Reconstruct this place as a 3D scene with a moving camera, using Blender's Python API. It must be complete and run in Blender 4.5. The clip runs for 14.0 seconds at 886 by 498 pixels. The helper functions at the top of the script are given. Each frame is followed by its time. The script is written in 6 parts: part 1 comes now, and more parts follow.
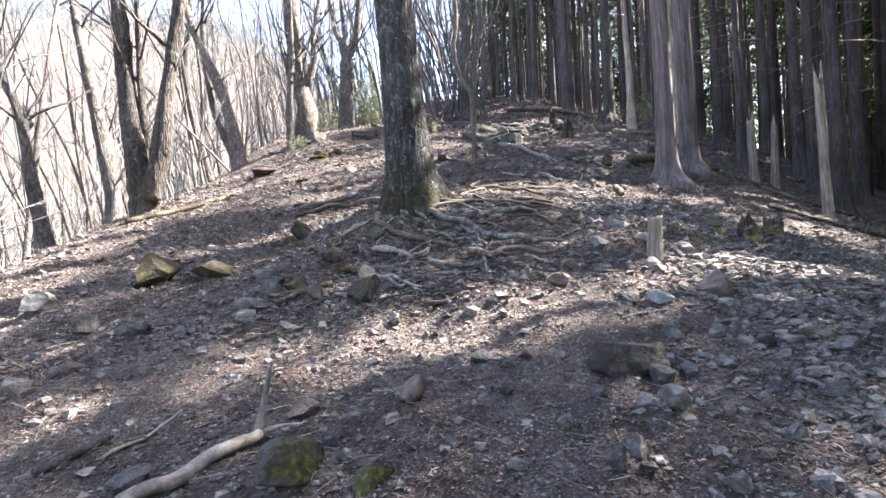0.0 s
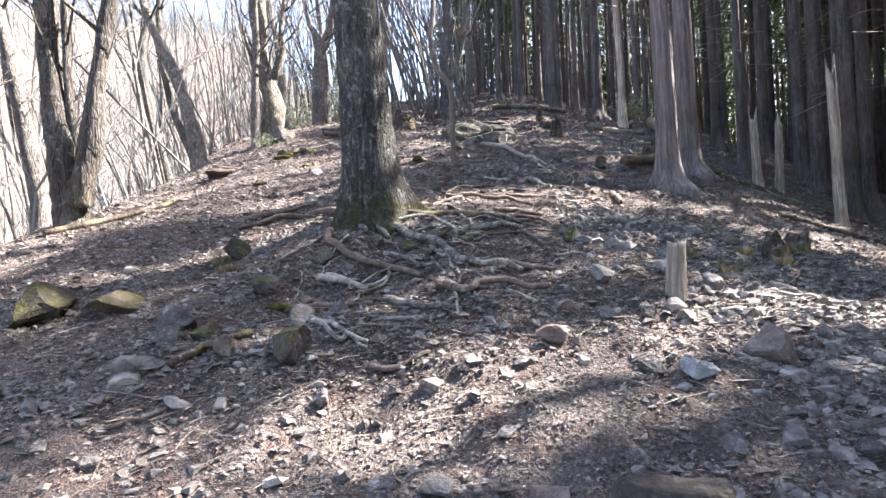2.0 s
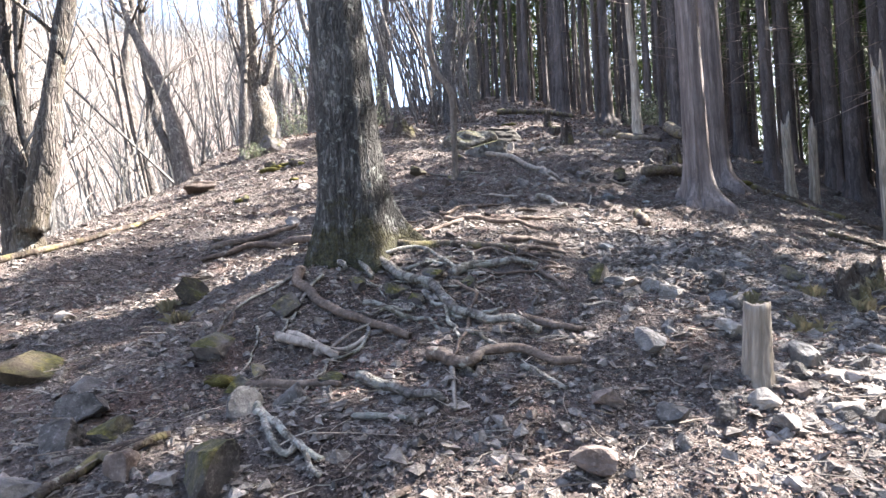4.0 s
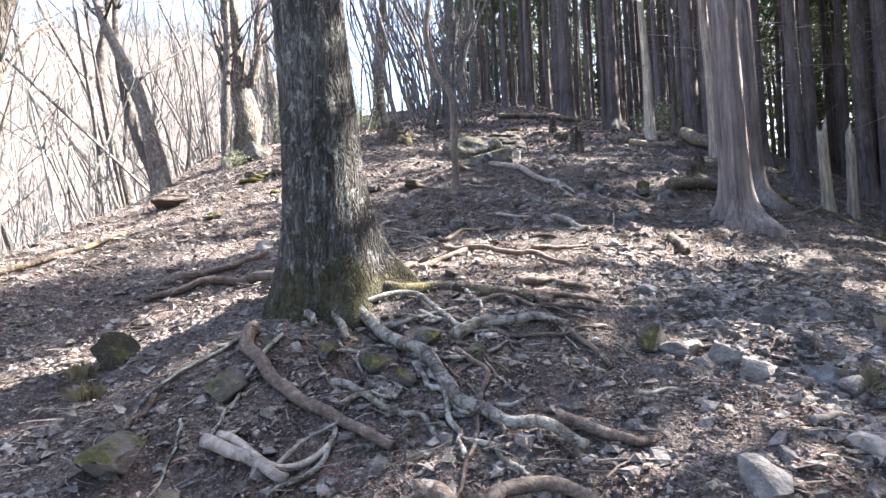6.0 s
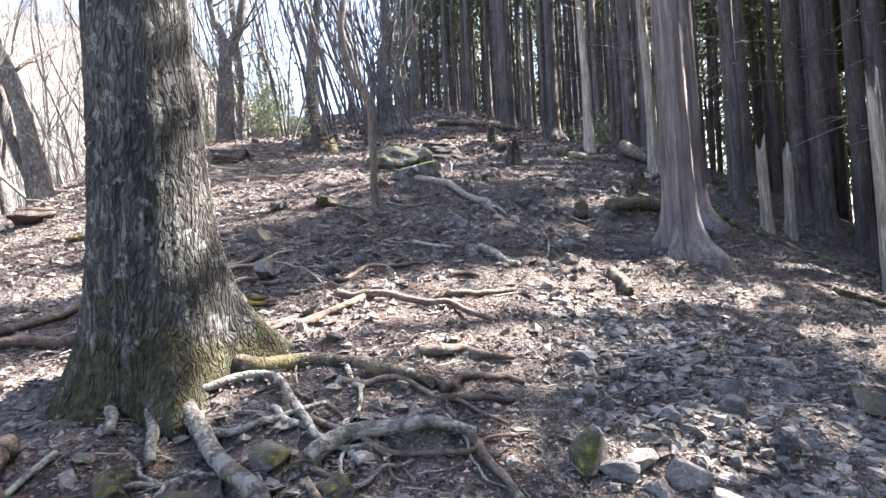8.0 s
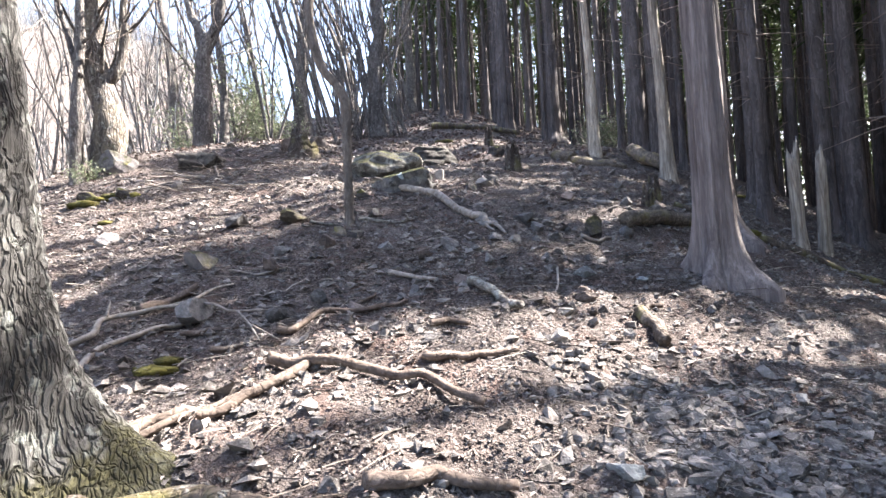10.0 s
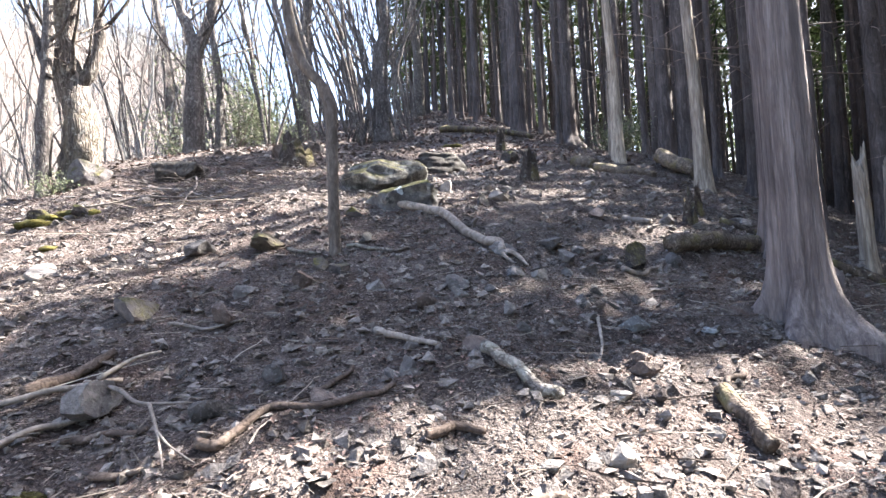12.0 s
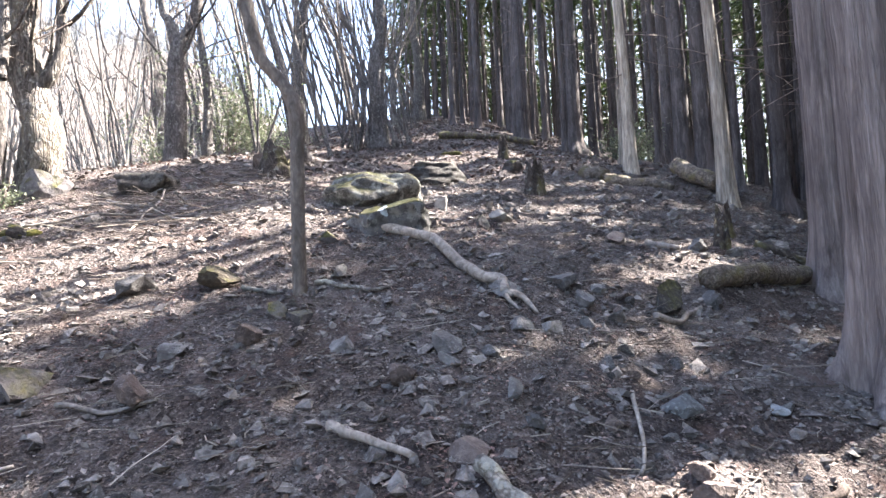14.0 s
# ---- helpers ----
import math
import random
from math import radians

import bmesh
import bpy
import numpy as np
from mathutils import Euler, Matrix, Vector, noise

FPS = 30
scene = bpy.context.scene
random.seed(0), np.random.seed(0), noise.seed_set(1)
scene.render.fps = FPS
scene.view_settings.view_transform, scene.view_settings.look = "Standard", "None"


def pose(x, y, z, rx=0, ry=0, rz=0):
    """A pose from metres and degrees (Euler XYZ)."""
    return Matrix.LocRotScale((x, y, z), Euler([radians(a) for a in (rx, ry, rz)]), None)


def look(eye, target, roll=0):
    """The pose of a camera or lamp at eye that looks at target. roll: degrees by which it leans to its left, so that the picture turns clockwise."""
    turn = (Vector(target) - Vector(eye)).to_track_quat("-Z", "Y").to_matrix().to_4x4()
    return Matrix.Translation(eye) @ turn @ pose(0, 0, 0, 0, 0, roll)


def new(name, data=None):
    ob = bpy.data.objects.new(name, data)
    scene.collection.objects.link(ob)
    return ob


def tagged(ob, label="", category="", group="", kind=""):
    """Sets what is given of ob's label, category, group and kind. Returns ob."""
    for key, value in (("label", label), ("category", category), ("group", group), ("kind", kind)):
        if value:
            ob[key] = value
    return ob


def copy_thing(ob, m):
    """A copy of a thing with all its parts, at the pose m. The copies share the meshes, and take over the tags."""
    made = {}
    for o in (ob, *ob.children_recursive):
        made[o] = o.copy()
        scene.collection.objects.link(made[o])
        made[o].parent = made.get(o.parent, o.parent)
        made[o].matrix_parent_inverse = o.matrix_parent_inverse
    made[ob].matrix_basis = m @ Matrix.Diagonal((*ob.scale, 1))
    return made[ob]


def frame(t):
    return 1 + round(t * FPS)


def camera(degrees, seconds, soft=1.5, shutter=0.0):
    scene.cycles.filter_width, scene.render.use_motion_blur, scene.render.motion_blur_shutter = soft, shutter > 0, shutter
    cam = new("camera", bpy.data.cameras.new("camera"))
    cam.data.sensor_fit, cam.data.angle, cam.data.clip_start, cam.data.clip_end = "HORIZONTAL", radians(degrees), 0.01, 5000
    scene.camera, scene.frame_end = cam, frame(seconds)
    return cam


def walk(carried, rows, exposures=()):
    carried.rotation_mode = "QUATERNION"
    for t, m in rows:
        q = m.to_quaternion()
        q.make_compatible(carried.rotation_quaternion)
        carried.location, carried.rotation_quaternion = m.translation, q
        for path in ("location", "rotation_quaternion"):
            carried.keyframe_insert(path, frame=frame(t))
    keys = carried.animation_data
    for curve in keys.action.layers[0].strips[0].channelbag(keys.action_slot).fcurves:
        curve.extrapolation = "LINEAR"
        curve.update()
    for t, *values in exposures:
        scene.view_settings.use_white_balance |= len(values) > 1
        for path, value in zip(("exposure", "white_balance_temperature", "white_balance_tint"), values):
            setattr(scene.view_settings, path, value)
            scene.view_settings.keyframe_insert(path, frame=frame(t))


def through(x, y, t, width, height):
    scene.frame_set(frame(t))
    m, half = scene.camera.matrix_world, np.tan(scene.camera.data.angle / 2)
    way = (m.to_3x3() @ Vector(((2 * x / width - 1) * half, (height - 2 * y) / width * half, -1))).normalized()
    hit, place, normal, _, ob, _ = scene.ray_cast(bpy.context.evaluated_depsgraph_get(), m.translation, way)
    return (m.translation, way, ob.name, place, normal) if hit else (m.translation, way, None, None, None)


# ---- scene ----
cam = camera(79.3, 14.0)
METRES, EYE, TILT, LEAN, TURN = 8.0, 1.5, 0.0, 0.0, 0.0
ROWS = [
    (0.0, 0.0, 0.0, 0.0, 0.06, 1.74, 2.11),
    (0.5, 0.0061, 0.0291, -0.0015, -0.36, 1.96, 2.15),
    (1.0, 0.0255, 0.0619, 0.0169, -0.58, 1.6, 2.43),
    (1.5, 0.0261, 0.0956, 0.0236, -1.14, 1.72, 2.24),
    (2.0, 0.0263, 0.1438, 0.0362, -1.41, 1.45, 2.19),
    (2.5, 0.0275, 0.1739, 0.0403, -1.46, 1.78, 2.0),
    (3.0, 0.0421, 0.1994, 0.0593, -1.15, 1.76, 2.44),
    (5.5, 0.0378, 0.375, 0.1013, -0.53, 2.31, 2.43),
    (6.0, 0.0447, 0.4012, 0.1187, -0.88, 2.32, 2.51),
    (6.5, 0.0721, 0.4348, 0.1172, -2.82, 2.45, 2.82),
    (7.0, 0.0835, 0.4545, 0.1497, -4.94, 2.3, 2.89),
    (7.5, 0.0861, 0.4865, 0.1515, -5.95, 2.56, 2.63),
    (8.0, 0.0952, 0.5171, 0.1596, -6.74, 2.49, 2.6),
    (8.5, 0.1208, 0.5473, 0.1708, -7.55, 2.5, 2.78),
    (11.0, 0.1282, 0.712, 0.2167, -6.18, 3.01, 2.52),
    (11.5, 0.1291, 0.7431, 0.2318, -5.92, 2.9, 2.45),
    (12.0, 0.1496, 0.7825, 0.235, -5.86, 3.15, 2.74),
    (12.5, 0.1568, 0.8062, 0.2526, -5.78, 3.12, 2.68),
    (13.0, 0.1628, 0.843, 0.2557, -5.7, 3.33, 2.53),
    (13.5, 0.1621, 0.8681, 0.2709, -5.7, 3.38, 2.45),
    (14.0, 0.1738, 0.8909, 0.2721, -5.69, 3.63, 2.5),
]
EXPOSURES = [(0.0, 3.54, 6500, 14), (3.0, 3.59, 6500, 14), (6.0, 3.67, 6500, 14), (8.5, 3.68, 6500, 14), (11.0, 3.58, 6500, 14), (13.0, 3.79, 6500, 14), (14.0, 3.85, 6500, 14)]
walk(cam, [(t, pose(0, 0, EYE, TILT, LEAN, TURN) @ pose(METRES * x, METRES * y, METRES * z, 90 + pitch, roll, yaw)) for t, x, y, z, yaw, pitch, roll in ROWS], EXPOSURES)

# ---------------------------------------------------------------- light
SUN_AZIMUTH, SUN_HEIGHT = radians(72), radians(47)     # clockwise from +y, and above the horizon
TO_SUN = Vector((math.sin(SUN_AZIMUTH) * math.cos(SUN_HEIGHT), math.cos(SUN_AZIMUTH) * math.cos(SUN_HEIGHT), math.sin(SUN_HEIGHT)))
world = bpy.data.worlds.new("world")
scene.world = world
world.use_nodes = True
sky = world.node_tree.nodes.new("ShaderNodeTexSky")
sky.sky_type, sky.sun_disc = "NISHITA", False
sky.sun_elevation, sky.sun_rotation = SUN_HEIGHT, SUN_AZIMUTH
sky.air_density, sky.dust_density, sky.ozone_density = 1.0, 3.0, 1.0
world.node_tree.links.new(sky.outputs[0], world.node_tree.nodes["Background"].inputs[0])
world.node_tree.nodes["Background"].inputs[1].default_value = 0.073
sun = new("sun", bpy.data.lights.new("sun", "SUN"))
sun.data.energy, sun.data.angle, sun.data.color = 4.7, radians(0.55), (1.0, 0.95, 0.87)
sun.matrix_world = look((0, 0, 40), Vector((0, 0, 40)) - TO_SUN)


# ---------------------------------------------------------------- materials
class Nodes:
    """A short hand for node trees."""

    def __init__(self, name, roughness=0.85):
        self.material = bpy.data.materials.new(name)
        self.material.use_nodes = True
        self.tree = self.material.node_tree
        self.shader = self.tree.nodes["Principled BSDF"]
        self.shader.inputs["Roughness"].default_value = roughness
        self.shader.inputs["Specular IOR Level"].default_value = 0.25

    def node(self, kind, **values):
        n = self.tree.nodes.new(kind)
        for key, value in values.items():
            n.inputs[key].default_value = value
        return n

    def link(self, a, b):
        self.tree.links.new(a, b)

    def coords(self, scale, source="Object"):
        c = self.node("ShaderNodeTexCoord")
        m = self.node("ShaderNodeMapping", Scale=scale)
        self.link(c.outputs[source], m.inputs["Vector"])
        return m.outputs["Vector"]

    def place(self, scale):
        g = self.node("ShaderNodeNewGeometry")
        m = self.node("ShaderNodeMapping", Scale=scale)
        self.link(g.outputs["Position"], m.inputs["Vector"])
        return m.outputs["Vector"]

    def noise(self, vector, scale, detail=4.0, rough=0.55, warp=0.0):
        n = self.node("ShaderNodeTexNoise", Scale=scale, Detail=detail, Roughness=rough, Distortion=warp)
        self.link(vector, n.inputs["Vector"])
        return n.outputs["Fac"]

    def cells(self, vector, scale, output="Distance", feature="F1"):
        n = self.node("ShaderNodeTexVoronoi", Scale=scale)
        n.feature = feature
        self.link(vector, n.inputs["Vector"])
        return n.outputs[output]

    def ramp(self, value, stops):
        n = self.node("ShaderNodeValToRGB")
        e = n.color_ramp.elements
        while len(e) < len(stops):
            e.new(0.5)
        for k, (at, colour) in enumerate(stops):
            e[k].position = at
            e[k].color = (*colour, 1) if len(colour) == 3 else colour
        self.link(value, n.inputs["Fac"])
        return n.outputs["Color"]

    def math(self, how, a, b, clamp=False):
        n = self.node("ShaderNodeMath")
        n.operation, n.use_clamp = how, clamp
        for k, v in enumerate((a, b)):
            if isinstance(v, (int, float)):
                n.inputs[k].default_value = v
            else:
                self.link(v, n.inputs[k])
        return n.outputs[0]

    def mix(self, fac, a, b, how="MIX"):
        n = self.node("ShaderNodeMix")
        n.data_type, n.blend_type = "RGBA", how
        for k, v in ((0, fac), (6, a), (7, b)):
            if isinstance(v, (int, float)):
                n.inputs[k].default_value = v
            elif isinstance(v, tuple):
                n.inputs[k].default_value = (*v, 1)
            else:
                self.link(v, n.inputs[k])
        return n.outputs[2]

    def random(self, island=False):
        if island:
            return self.node("ShaderNodeNewGeometry").outputs["Random Per Island"]
        return self.node("ShaderNodeObjectInfo").outputs["Random"]

    def up(self):
        s = self.node("ShaderNodeSeparateXYZ")
        self.link(self.node("ShaderNodeNewGeometry").outputs["Normal"], s.inputs[0])
        return s.outputs["Z"]

    def finish(self, colour, height=None, depth=0.01, strength=0.8):
        if isinstance(colour, tuple):
            self.shader.inputs["Base Color"].default_value = (*colour, 1)
        else:
            self.link(colour, self.shader.inputs["Base Color"])
        if height is not None:
            b = self.node("ShaderNodeBump", Strength=strength, Distance=depth)
            self.link(height, b.inputs["Height"])
            self.link(b.outputs["Normal"], self.shader.inputs["Normal"])
        return self.material


def moss_over(n, colour, vector, from_up, softness=0.25, scale=3.0, low=0.42):
    """Moss where the surface looks up and a patchy noise allows it."""
    patch = n.ramp(n.noise(vector, scale, 5), [(low, (0, 0, 0)), (low + 0.16, (1, 1, 1))])
    top = n.math("MULTIPLY", n.math("SUBTRACT", n.up(), from_up), 1 / softness, True)
    green = n.ramp(n.noise(vector, 28, 3), [(0.3, (0.022, 0.024, 0.009)), (0.55, (0.058, 0.054, 0.016)), (0.75, (0.13, 0.115, 0.03))])
    return n.mix(n.math("MULTIPLY", top, patch, True), colour, green)


def ground_material():
    n = Nodes("forest_floor", 0.95)
    p = n.place((1, 1, 1))
    broad, mid, fine = n.noise(p, 0.55, 5), n.noise(p, 5, 6, 0.65), n.noise(p, 46, 5, 0.7)
    soil = n.ramp(mid, [(0.32, (0.02, 0.015, 0.014)), (0.5, (0.066, 0.052, 0.047)), (0.68, (0.15, 0.124, 0.112))])
    chips = n.node("ShaderNodeTexVoronoi", Scale=38.0, Randomness=1.0)
    n.link(p, chips.inputs["Vector"])
    litter = n.ramp(chips.outputs["Color"], [(0.1, (0.045, 0.036, 0.033)), (0.4, (0.1, 0.081, 0.073)), (0.65, (0.16, 0.135, 0.12)), (0.95, (0.26, 0.23, 0.21))])
    grit = n.node("ShaderNodeTexVoronoi", Scale=105.0, Randomness=1.0)
    n.link(p, grit.inputs["Vector"])
    gravel = n.ramp(grit.outputs["Color"], [(0.15, (0.025, 0.02, 0.018)), (0.5, (0.09, 0.075, 0.068)), (0.75, (0.18, 0.158, 0.145)), (0.97, (0.36, 0.33, 0.305))])
    litter = n.mix(n.ramp(n.noise(p, 17, 4), [(0.42, (0, 0, 0)), (0.6, (1, 1, 1))]), litter, gravel)
    colour = n.mix(n.ramp(fine, [(0.35, (0.25, 0.25, 0.25)), (0.6, (1, 1, 1))]), soil, litter)
    colour = n.mix(n.ramp(broad, [(0.46, (0, 0, 0)), (0.66, (0.4, 0.4, 0.4))]), colour, (0.15, 0.132, 0.122))
    damp = n.ramp(n.noise(p, 1.7, 6, 0.65), [(0.44, (0, 0, 0)), (0.6, (0.75, 0.75, 0.75))])
    colour = n.mix(damp, colour, n.mix(1.0, colour, (0.42, 0.35, 0.34), "MULTIPLY"))
    rust = n.ramp(n.noise(p, 2.3, 5, 0.6, 0.5), [(0.55, (0, 0, 0)), (0.68, (0.6, 0.6, 0.6))])
    colour = n.mix(rust, colour, (0.12, 0.075, 0.06))
    height = n.math("ADD", n.math("ADD", n.math("MULTIPLY", n.cells(p, 38), 0.6), n.math("MULTIPLY", n.cells(p, 105), 0.35)), fine)
    return n.finish(colour, height, 0.03, 1.0)


def rock_material(name, dark, mid, light, moss=None, island=False, rough=0.85, lichen=0.0):
    n = Nodes(name, rough)
    v = n.coords((1, 1, 1)) if not island else n.place((1, 1, 1))
    grain = n.noise(v, 9, 7, 0.65)
    base = n.ramp(grain, [(0.3, dark), (0.52, mid), (0.74, light)])
    tone = n.ramp(n.random(island), [(0, (0.42, 0.4, 0.39)), (0.5, (0.82, 0.79, 0.77)), (1, (1.25, 1.21, 1.17))])
    base = n.mix(1.0, base, tone, "MULTIPLY")
    speck = n.ramp(n.noise(v, 60, 3), [(0.55, (0, 0, 0)), (0.7, (0.5, 0.5, 0.5))])
    base = n.mix(speck, base, light)
    if lichen:                                         # pale crusts, in patches of many sizes
        crust = n.ramp(n.noise(v, 5, 8, 0.75), [(0.5, (0, 0, 0)), (0.56, (1, 1, 1))])
        base = n.mix(n.math("MULTIPLY", crust, lichen), base, (0.36, 0.365, 0.32))
        stain = n.ramp(n.noise(v, 8, 6, 0.7), [(0.54, (0, 0, 0)), (0.62, (1, 1, 1))])
        base = n.mix(n.math("MULTIPLY", stain, 0.8), base, tuple(0.6 * c for c in dark))
    if moss is not None:
        base = moss_over(n, base, v, moss[0], 0.3, moss[1], moss[2])
    return n.finish(base, n.math("ADD", grain, n.math("MULTIPLY", n.noise(v, 45, 4), 0.5)), 0.03, 0.8)


def bark_material(name, dark, mid, light, stretch, moss_height=0.0, lichen=0.0, red=None, depth=0.03, random=True, cracks=0.8, scale=26, wander=0.0):
    n = Nodes(name, 0.92)
    v = n.coords((1, 1, stretch))
    flat = n.coords((1, 1, 1))
    if wander:                                         # fibres that sway and part on their way up
        sway = n.node("ShaderNodeTexNoise", Scale=3.2, Detail=5.0)
        n.link(flat, sway.inputs["Vector"])
        turned = n.node("ShaderNodeVectorMath")
        turned.operation = "MULTIPLY_ADD"
        n.link(sway.outputs["Color"], turned.inputs[0])
        turned.inputs[1].default_value = (wander, wander, 0.3 * wander)
        n.link(v, turned.inputs[2])
        v = turned.outputs[0]
    warp = n.noise(v, 16, 6, 0.65, 0.6)
    bent = n.node("ShaderNodeVectorMath")
    bent.operation = "MULTIPLY_ADD"
    wave = n.node("ShaderNodeTexNoise", Scale=9.0, Detail=4.0)
    n.link(v, wave.inputs["Vector"])
    n.link(wave.outputs["Color"], bent.inputs[0])
    bent.inputs[1].default_value = (0.11, 0.11, 0.11)
    n.link(v, bent.inputs[2])
    ridges = n.cells(bent.outputs[0], scale, "Distance", "DISTANCE_TO_EDGE")
    crack = n.ramp(n.math("ADD", ridges, n.math("MULTIPLY", n.noise(v, 30, 4), 0.25)), [(0.1, (0, 0, 0)), (0.34, (1, 1, 1))])
    body = n.ramp(warp, [(0.3, dark), (0.52, mid), (0.75, light)])
    colour = n.mix(n.math("MULTIPLY", n.math("SUBTRACT", 1.0, crack, True), cracks), body, tuple(c * 0.45 for c in dark))
    broad = n.noise(flat, 1.3, 4)
    colour = n.mix(1.0, colour, n.ramp(broad, [(0.3, (0.7, 0.68, 0.68)), (0.7, (1.25, 1.22, 1.2))]), "MULTIPLY")
    if red:
        colour = n.mix(n.ramp(n.noise(v, 5, 4), [(0.5, (0, 0, 0)), (0.7, (0.65, 0.65, 0.65))]), colour, red)
    if lichen:
        spots = n.ramp(n.noise(flat, 11, 6, 0.7), [(1 - lichen, (0, 0, 0)), (1.06 - lichen, (1, 1, 1))])
        colour = n.mix(n.math("MULTIPLY", spots, 0.5), colour, (0.33, 0.345, 0.31))
    if random:
        colour = n.mix(1.0, colour, n.ramp(n.random(), [(0, (0.7, 0.68, 0.68)), (1, (1.3, 1.25, 1.2))]), "MULTIPLY")
    if moss_height:
        s = n.node("ShaderNodeSeparateXYZ")
        n.link(flat, s.inputs[0])
        rise = n.math("ADD", n.math("ADD", s.outputs["Z"], 0.9 * moss_height), n.math("MULTIPLY", n.noise(flat, 4, 6, 0.65), -3.2 * moss_height))
        cover = n.math("MULTIPLY", n.math("SUBTRACT", 0.0, rise), 2.2 / moss_height, True)
        green = n.ramp(n.noise(flat, 36, 3), [(0.3, (0.016, 0.015, 0.008)), (0.7, (0.06, 0.055, 0.02))])
        colour = n.mix(n.math("MULTIPLY", cover, 0.85), colour, green)
    height = n.math("ADD", n.math("MULTIPLY", crack, 0.7 * cracks), n.math("MULTIPLY", warp, 0.8))
    return n.finish(colour, height, depth, 1.0)


def litter_material(name, stops, rough=0.8, russet=None):
    n = Nodes(name, rough)
    colour = n.ramp(n.random(True), stops)
    if russet:
        where = n.ramp(n.noise(n.place((1, 1, 1)), 0.7, 4), [(0.48, (0, 0, 0)), (0.66, (1, 1, 1))])
        colour = n.mix(where, colour, n.mix(1.0, colour, russet, "MULTIPLY"))
    colour = n.mix(1.0, colour, n.ramp(n.noise(n.place((1, 1, 1)), 90, 3), [(0.3, (0.65, 0.65, 0.65)), (0.7, (1.2, 1.2, 1.2))]), "MULTIPLY")
    return n.finish(colour)


def leaf_material(name, stops, through=0.25):
    n = Nodes(name, 0.6)
    colour = n.ramp(n.random(True), stops)
    n.finish(colour)
    t = n.node("ShaderNodeBsdfTranslucent")
    n.link(colour, t.inputs["Color"])
    m = n.node("ShaderNodeMixShader", Fac=through)
    n.link(n.shader.outputs[0], m.inputs[1])
    n.link(t.outputs[0], m.inputs[2])
    n.link(m.outputs[0], n.tree.nodes["Material Output"].inputs["Surface"])
    return n.material


GROUND = ground_material()
STONE = {
    "grey": rock_material("grey_stone", (0.055, 0.054, 0.054), (0.13, 0.128, 0.127), (0.235, 0.23, 0.226)),
    "brown": rock_material("brown_stone", (0.06, 0.047, 0.042), (0.14, 0.115, 0.103), (0.24, 0.2, 0.18)),
    "pale": rock_material("pale_stone", (0.13, 0.122, 0.114), (0.24, 0.227, 0.21), (0.37, 0.352, 0.328)),
    "blue": rock_material("blue_grey_stone", (0.14, 0.155, 0.165), (0.25, 0.275, 0.285), (0.38, 0.4, 0.4)),
    "dark": rock_material("dark_stone", (0.025, 0.022, 0.02), (0.048, 0.043, 0.038), (0.09, 0.082, 0.074), (0.7, 2.5, 0.5), False, 0.9, 0.1),
    "moss": rock_material("mossy_stone", (0.045, 0.042, 0.038), (0.1, 0.095, 0.1), (0.19, 0.18, 0.165), (0.05, 3.0, 0.36)),
    "mossbrown": rock_material("brown_mossy_stone", (0.03, 0.025, 0.018), (0.06, 0.05, 0.036), (0.11, 0.095, 0.068), (0.3, 3.0, 0.42)),
    "mossbig": rock_material("lichen_boulder_stone", (0.04, 0.038, 0.034), (0.1, 0.097, 0.088), (0.27, 0.265, 0.24), (0.45, 2.4, 0.26), False, 0.9, 0.42),
    "paint": rock_material("moss_topped_stone", (0.05, 0.05, 0.05), (0.1, 0.1, 0.102), (0.19, 0.19, 0.185), (0.3, 2.0, 0.2), False, 0.85, 0.35),
}
CHIPS = rock_material("stone_chips", (0.055, 0.051, 0.048), (0.165, 0.153, 0.144), (0.33, 0.311, 0.293), None, True)
OAK_BARK = bark_material("grey_fissured_bark", (0.036, 0.0355, 0.034), (0.1, 0.099, 0.093), (0.25, 0.25, 0.24), 0.2, 0.58, 0.44, None, 0.035, False, 0.65, 38, 0.12)
ROOT_BARK = bark_material("pale_root_bark", (0.055, 0.051, 0.047), (0.16, 0.153, 0.143), (0.4, 0.395, 0.375), 1.0, 0.0, 0.52, (0.085, 0.08, 0.045), 0.015, True, 0.5)
BROWN_ROOT = bark_material("brown_root_bark", (0.05, 0.04, 0.034), (0.115, 0.094, 0.08), (0.22, 0.19, 0.165), 1.0, 0.0, 0.38, None, 0.01, True, 0.35)
SAPLING_BARK = bark_material("brown_sapling_bark", (0.07, 0.061, 0.053), (0.155, 0.137, 0.12), (0.26, 0.235, 0.21), 0.4, 0.0, 0.3, None, 0.01, False, 0.3)
# lighter copy of the cedar bark: sky light on the two front trunks painted in
LIT_CEDAR_BARK = bark_material("lit_cedar_bark", (0.066, 0.056, 0.055), (0.17, 0.149, 0.144), (0.3, 0.272, 0.263), 0.07, 0.0, 0.3, (0.2, 0.16, 0.145), 0.016, False, 0.28, 62, 0.025)
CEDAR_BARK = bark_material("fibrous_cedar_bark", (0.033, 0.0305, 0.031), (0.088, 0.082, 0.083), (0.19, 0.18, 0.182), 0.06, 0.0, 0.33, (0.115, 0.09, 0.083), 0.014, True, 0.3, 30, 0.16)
BARE_BARK = bark_material("smooth_grey_bark", (0.055, 0.051, 0.049), (0.135, 0.128, 0.122), (0.27, 0.26, 0.248), 0.3, 0.0, 0.44, None, 0.03, True, 0.55, 26, 0.12)
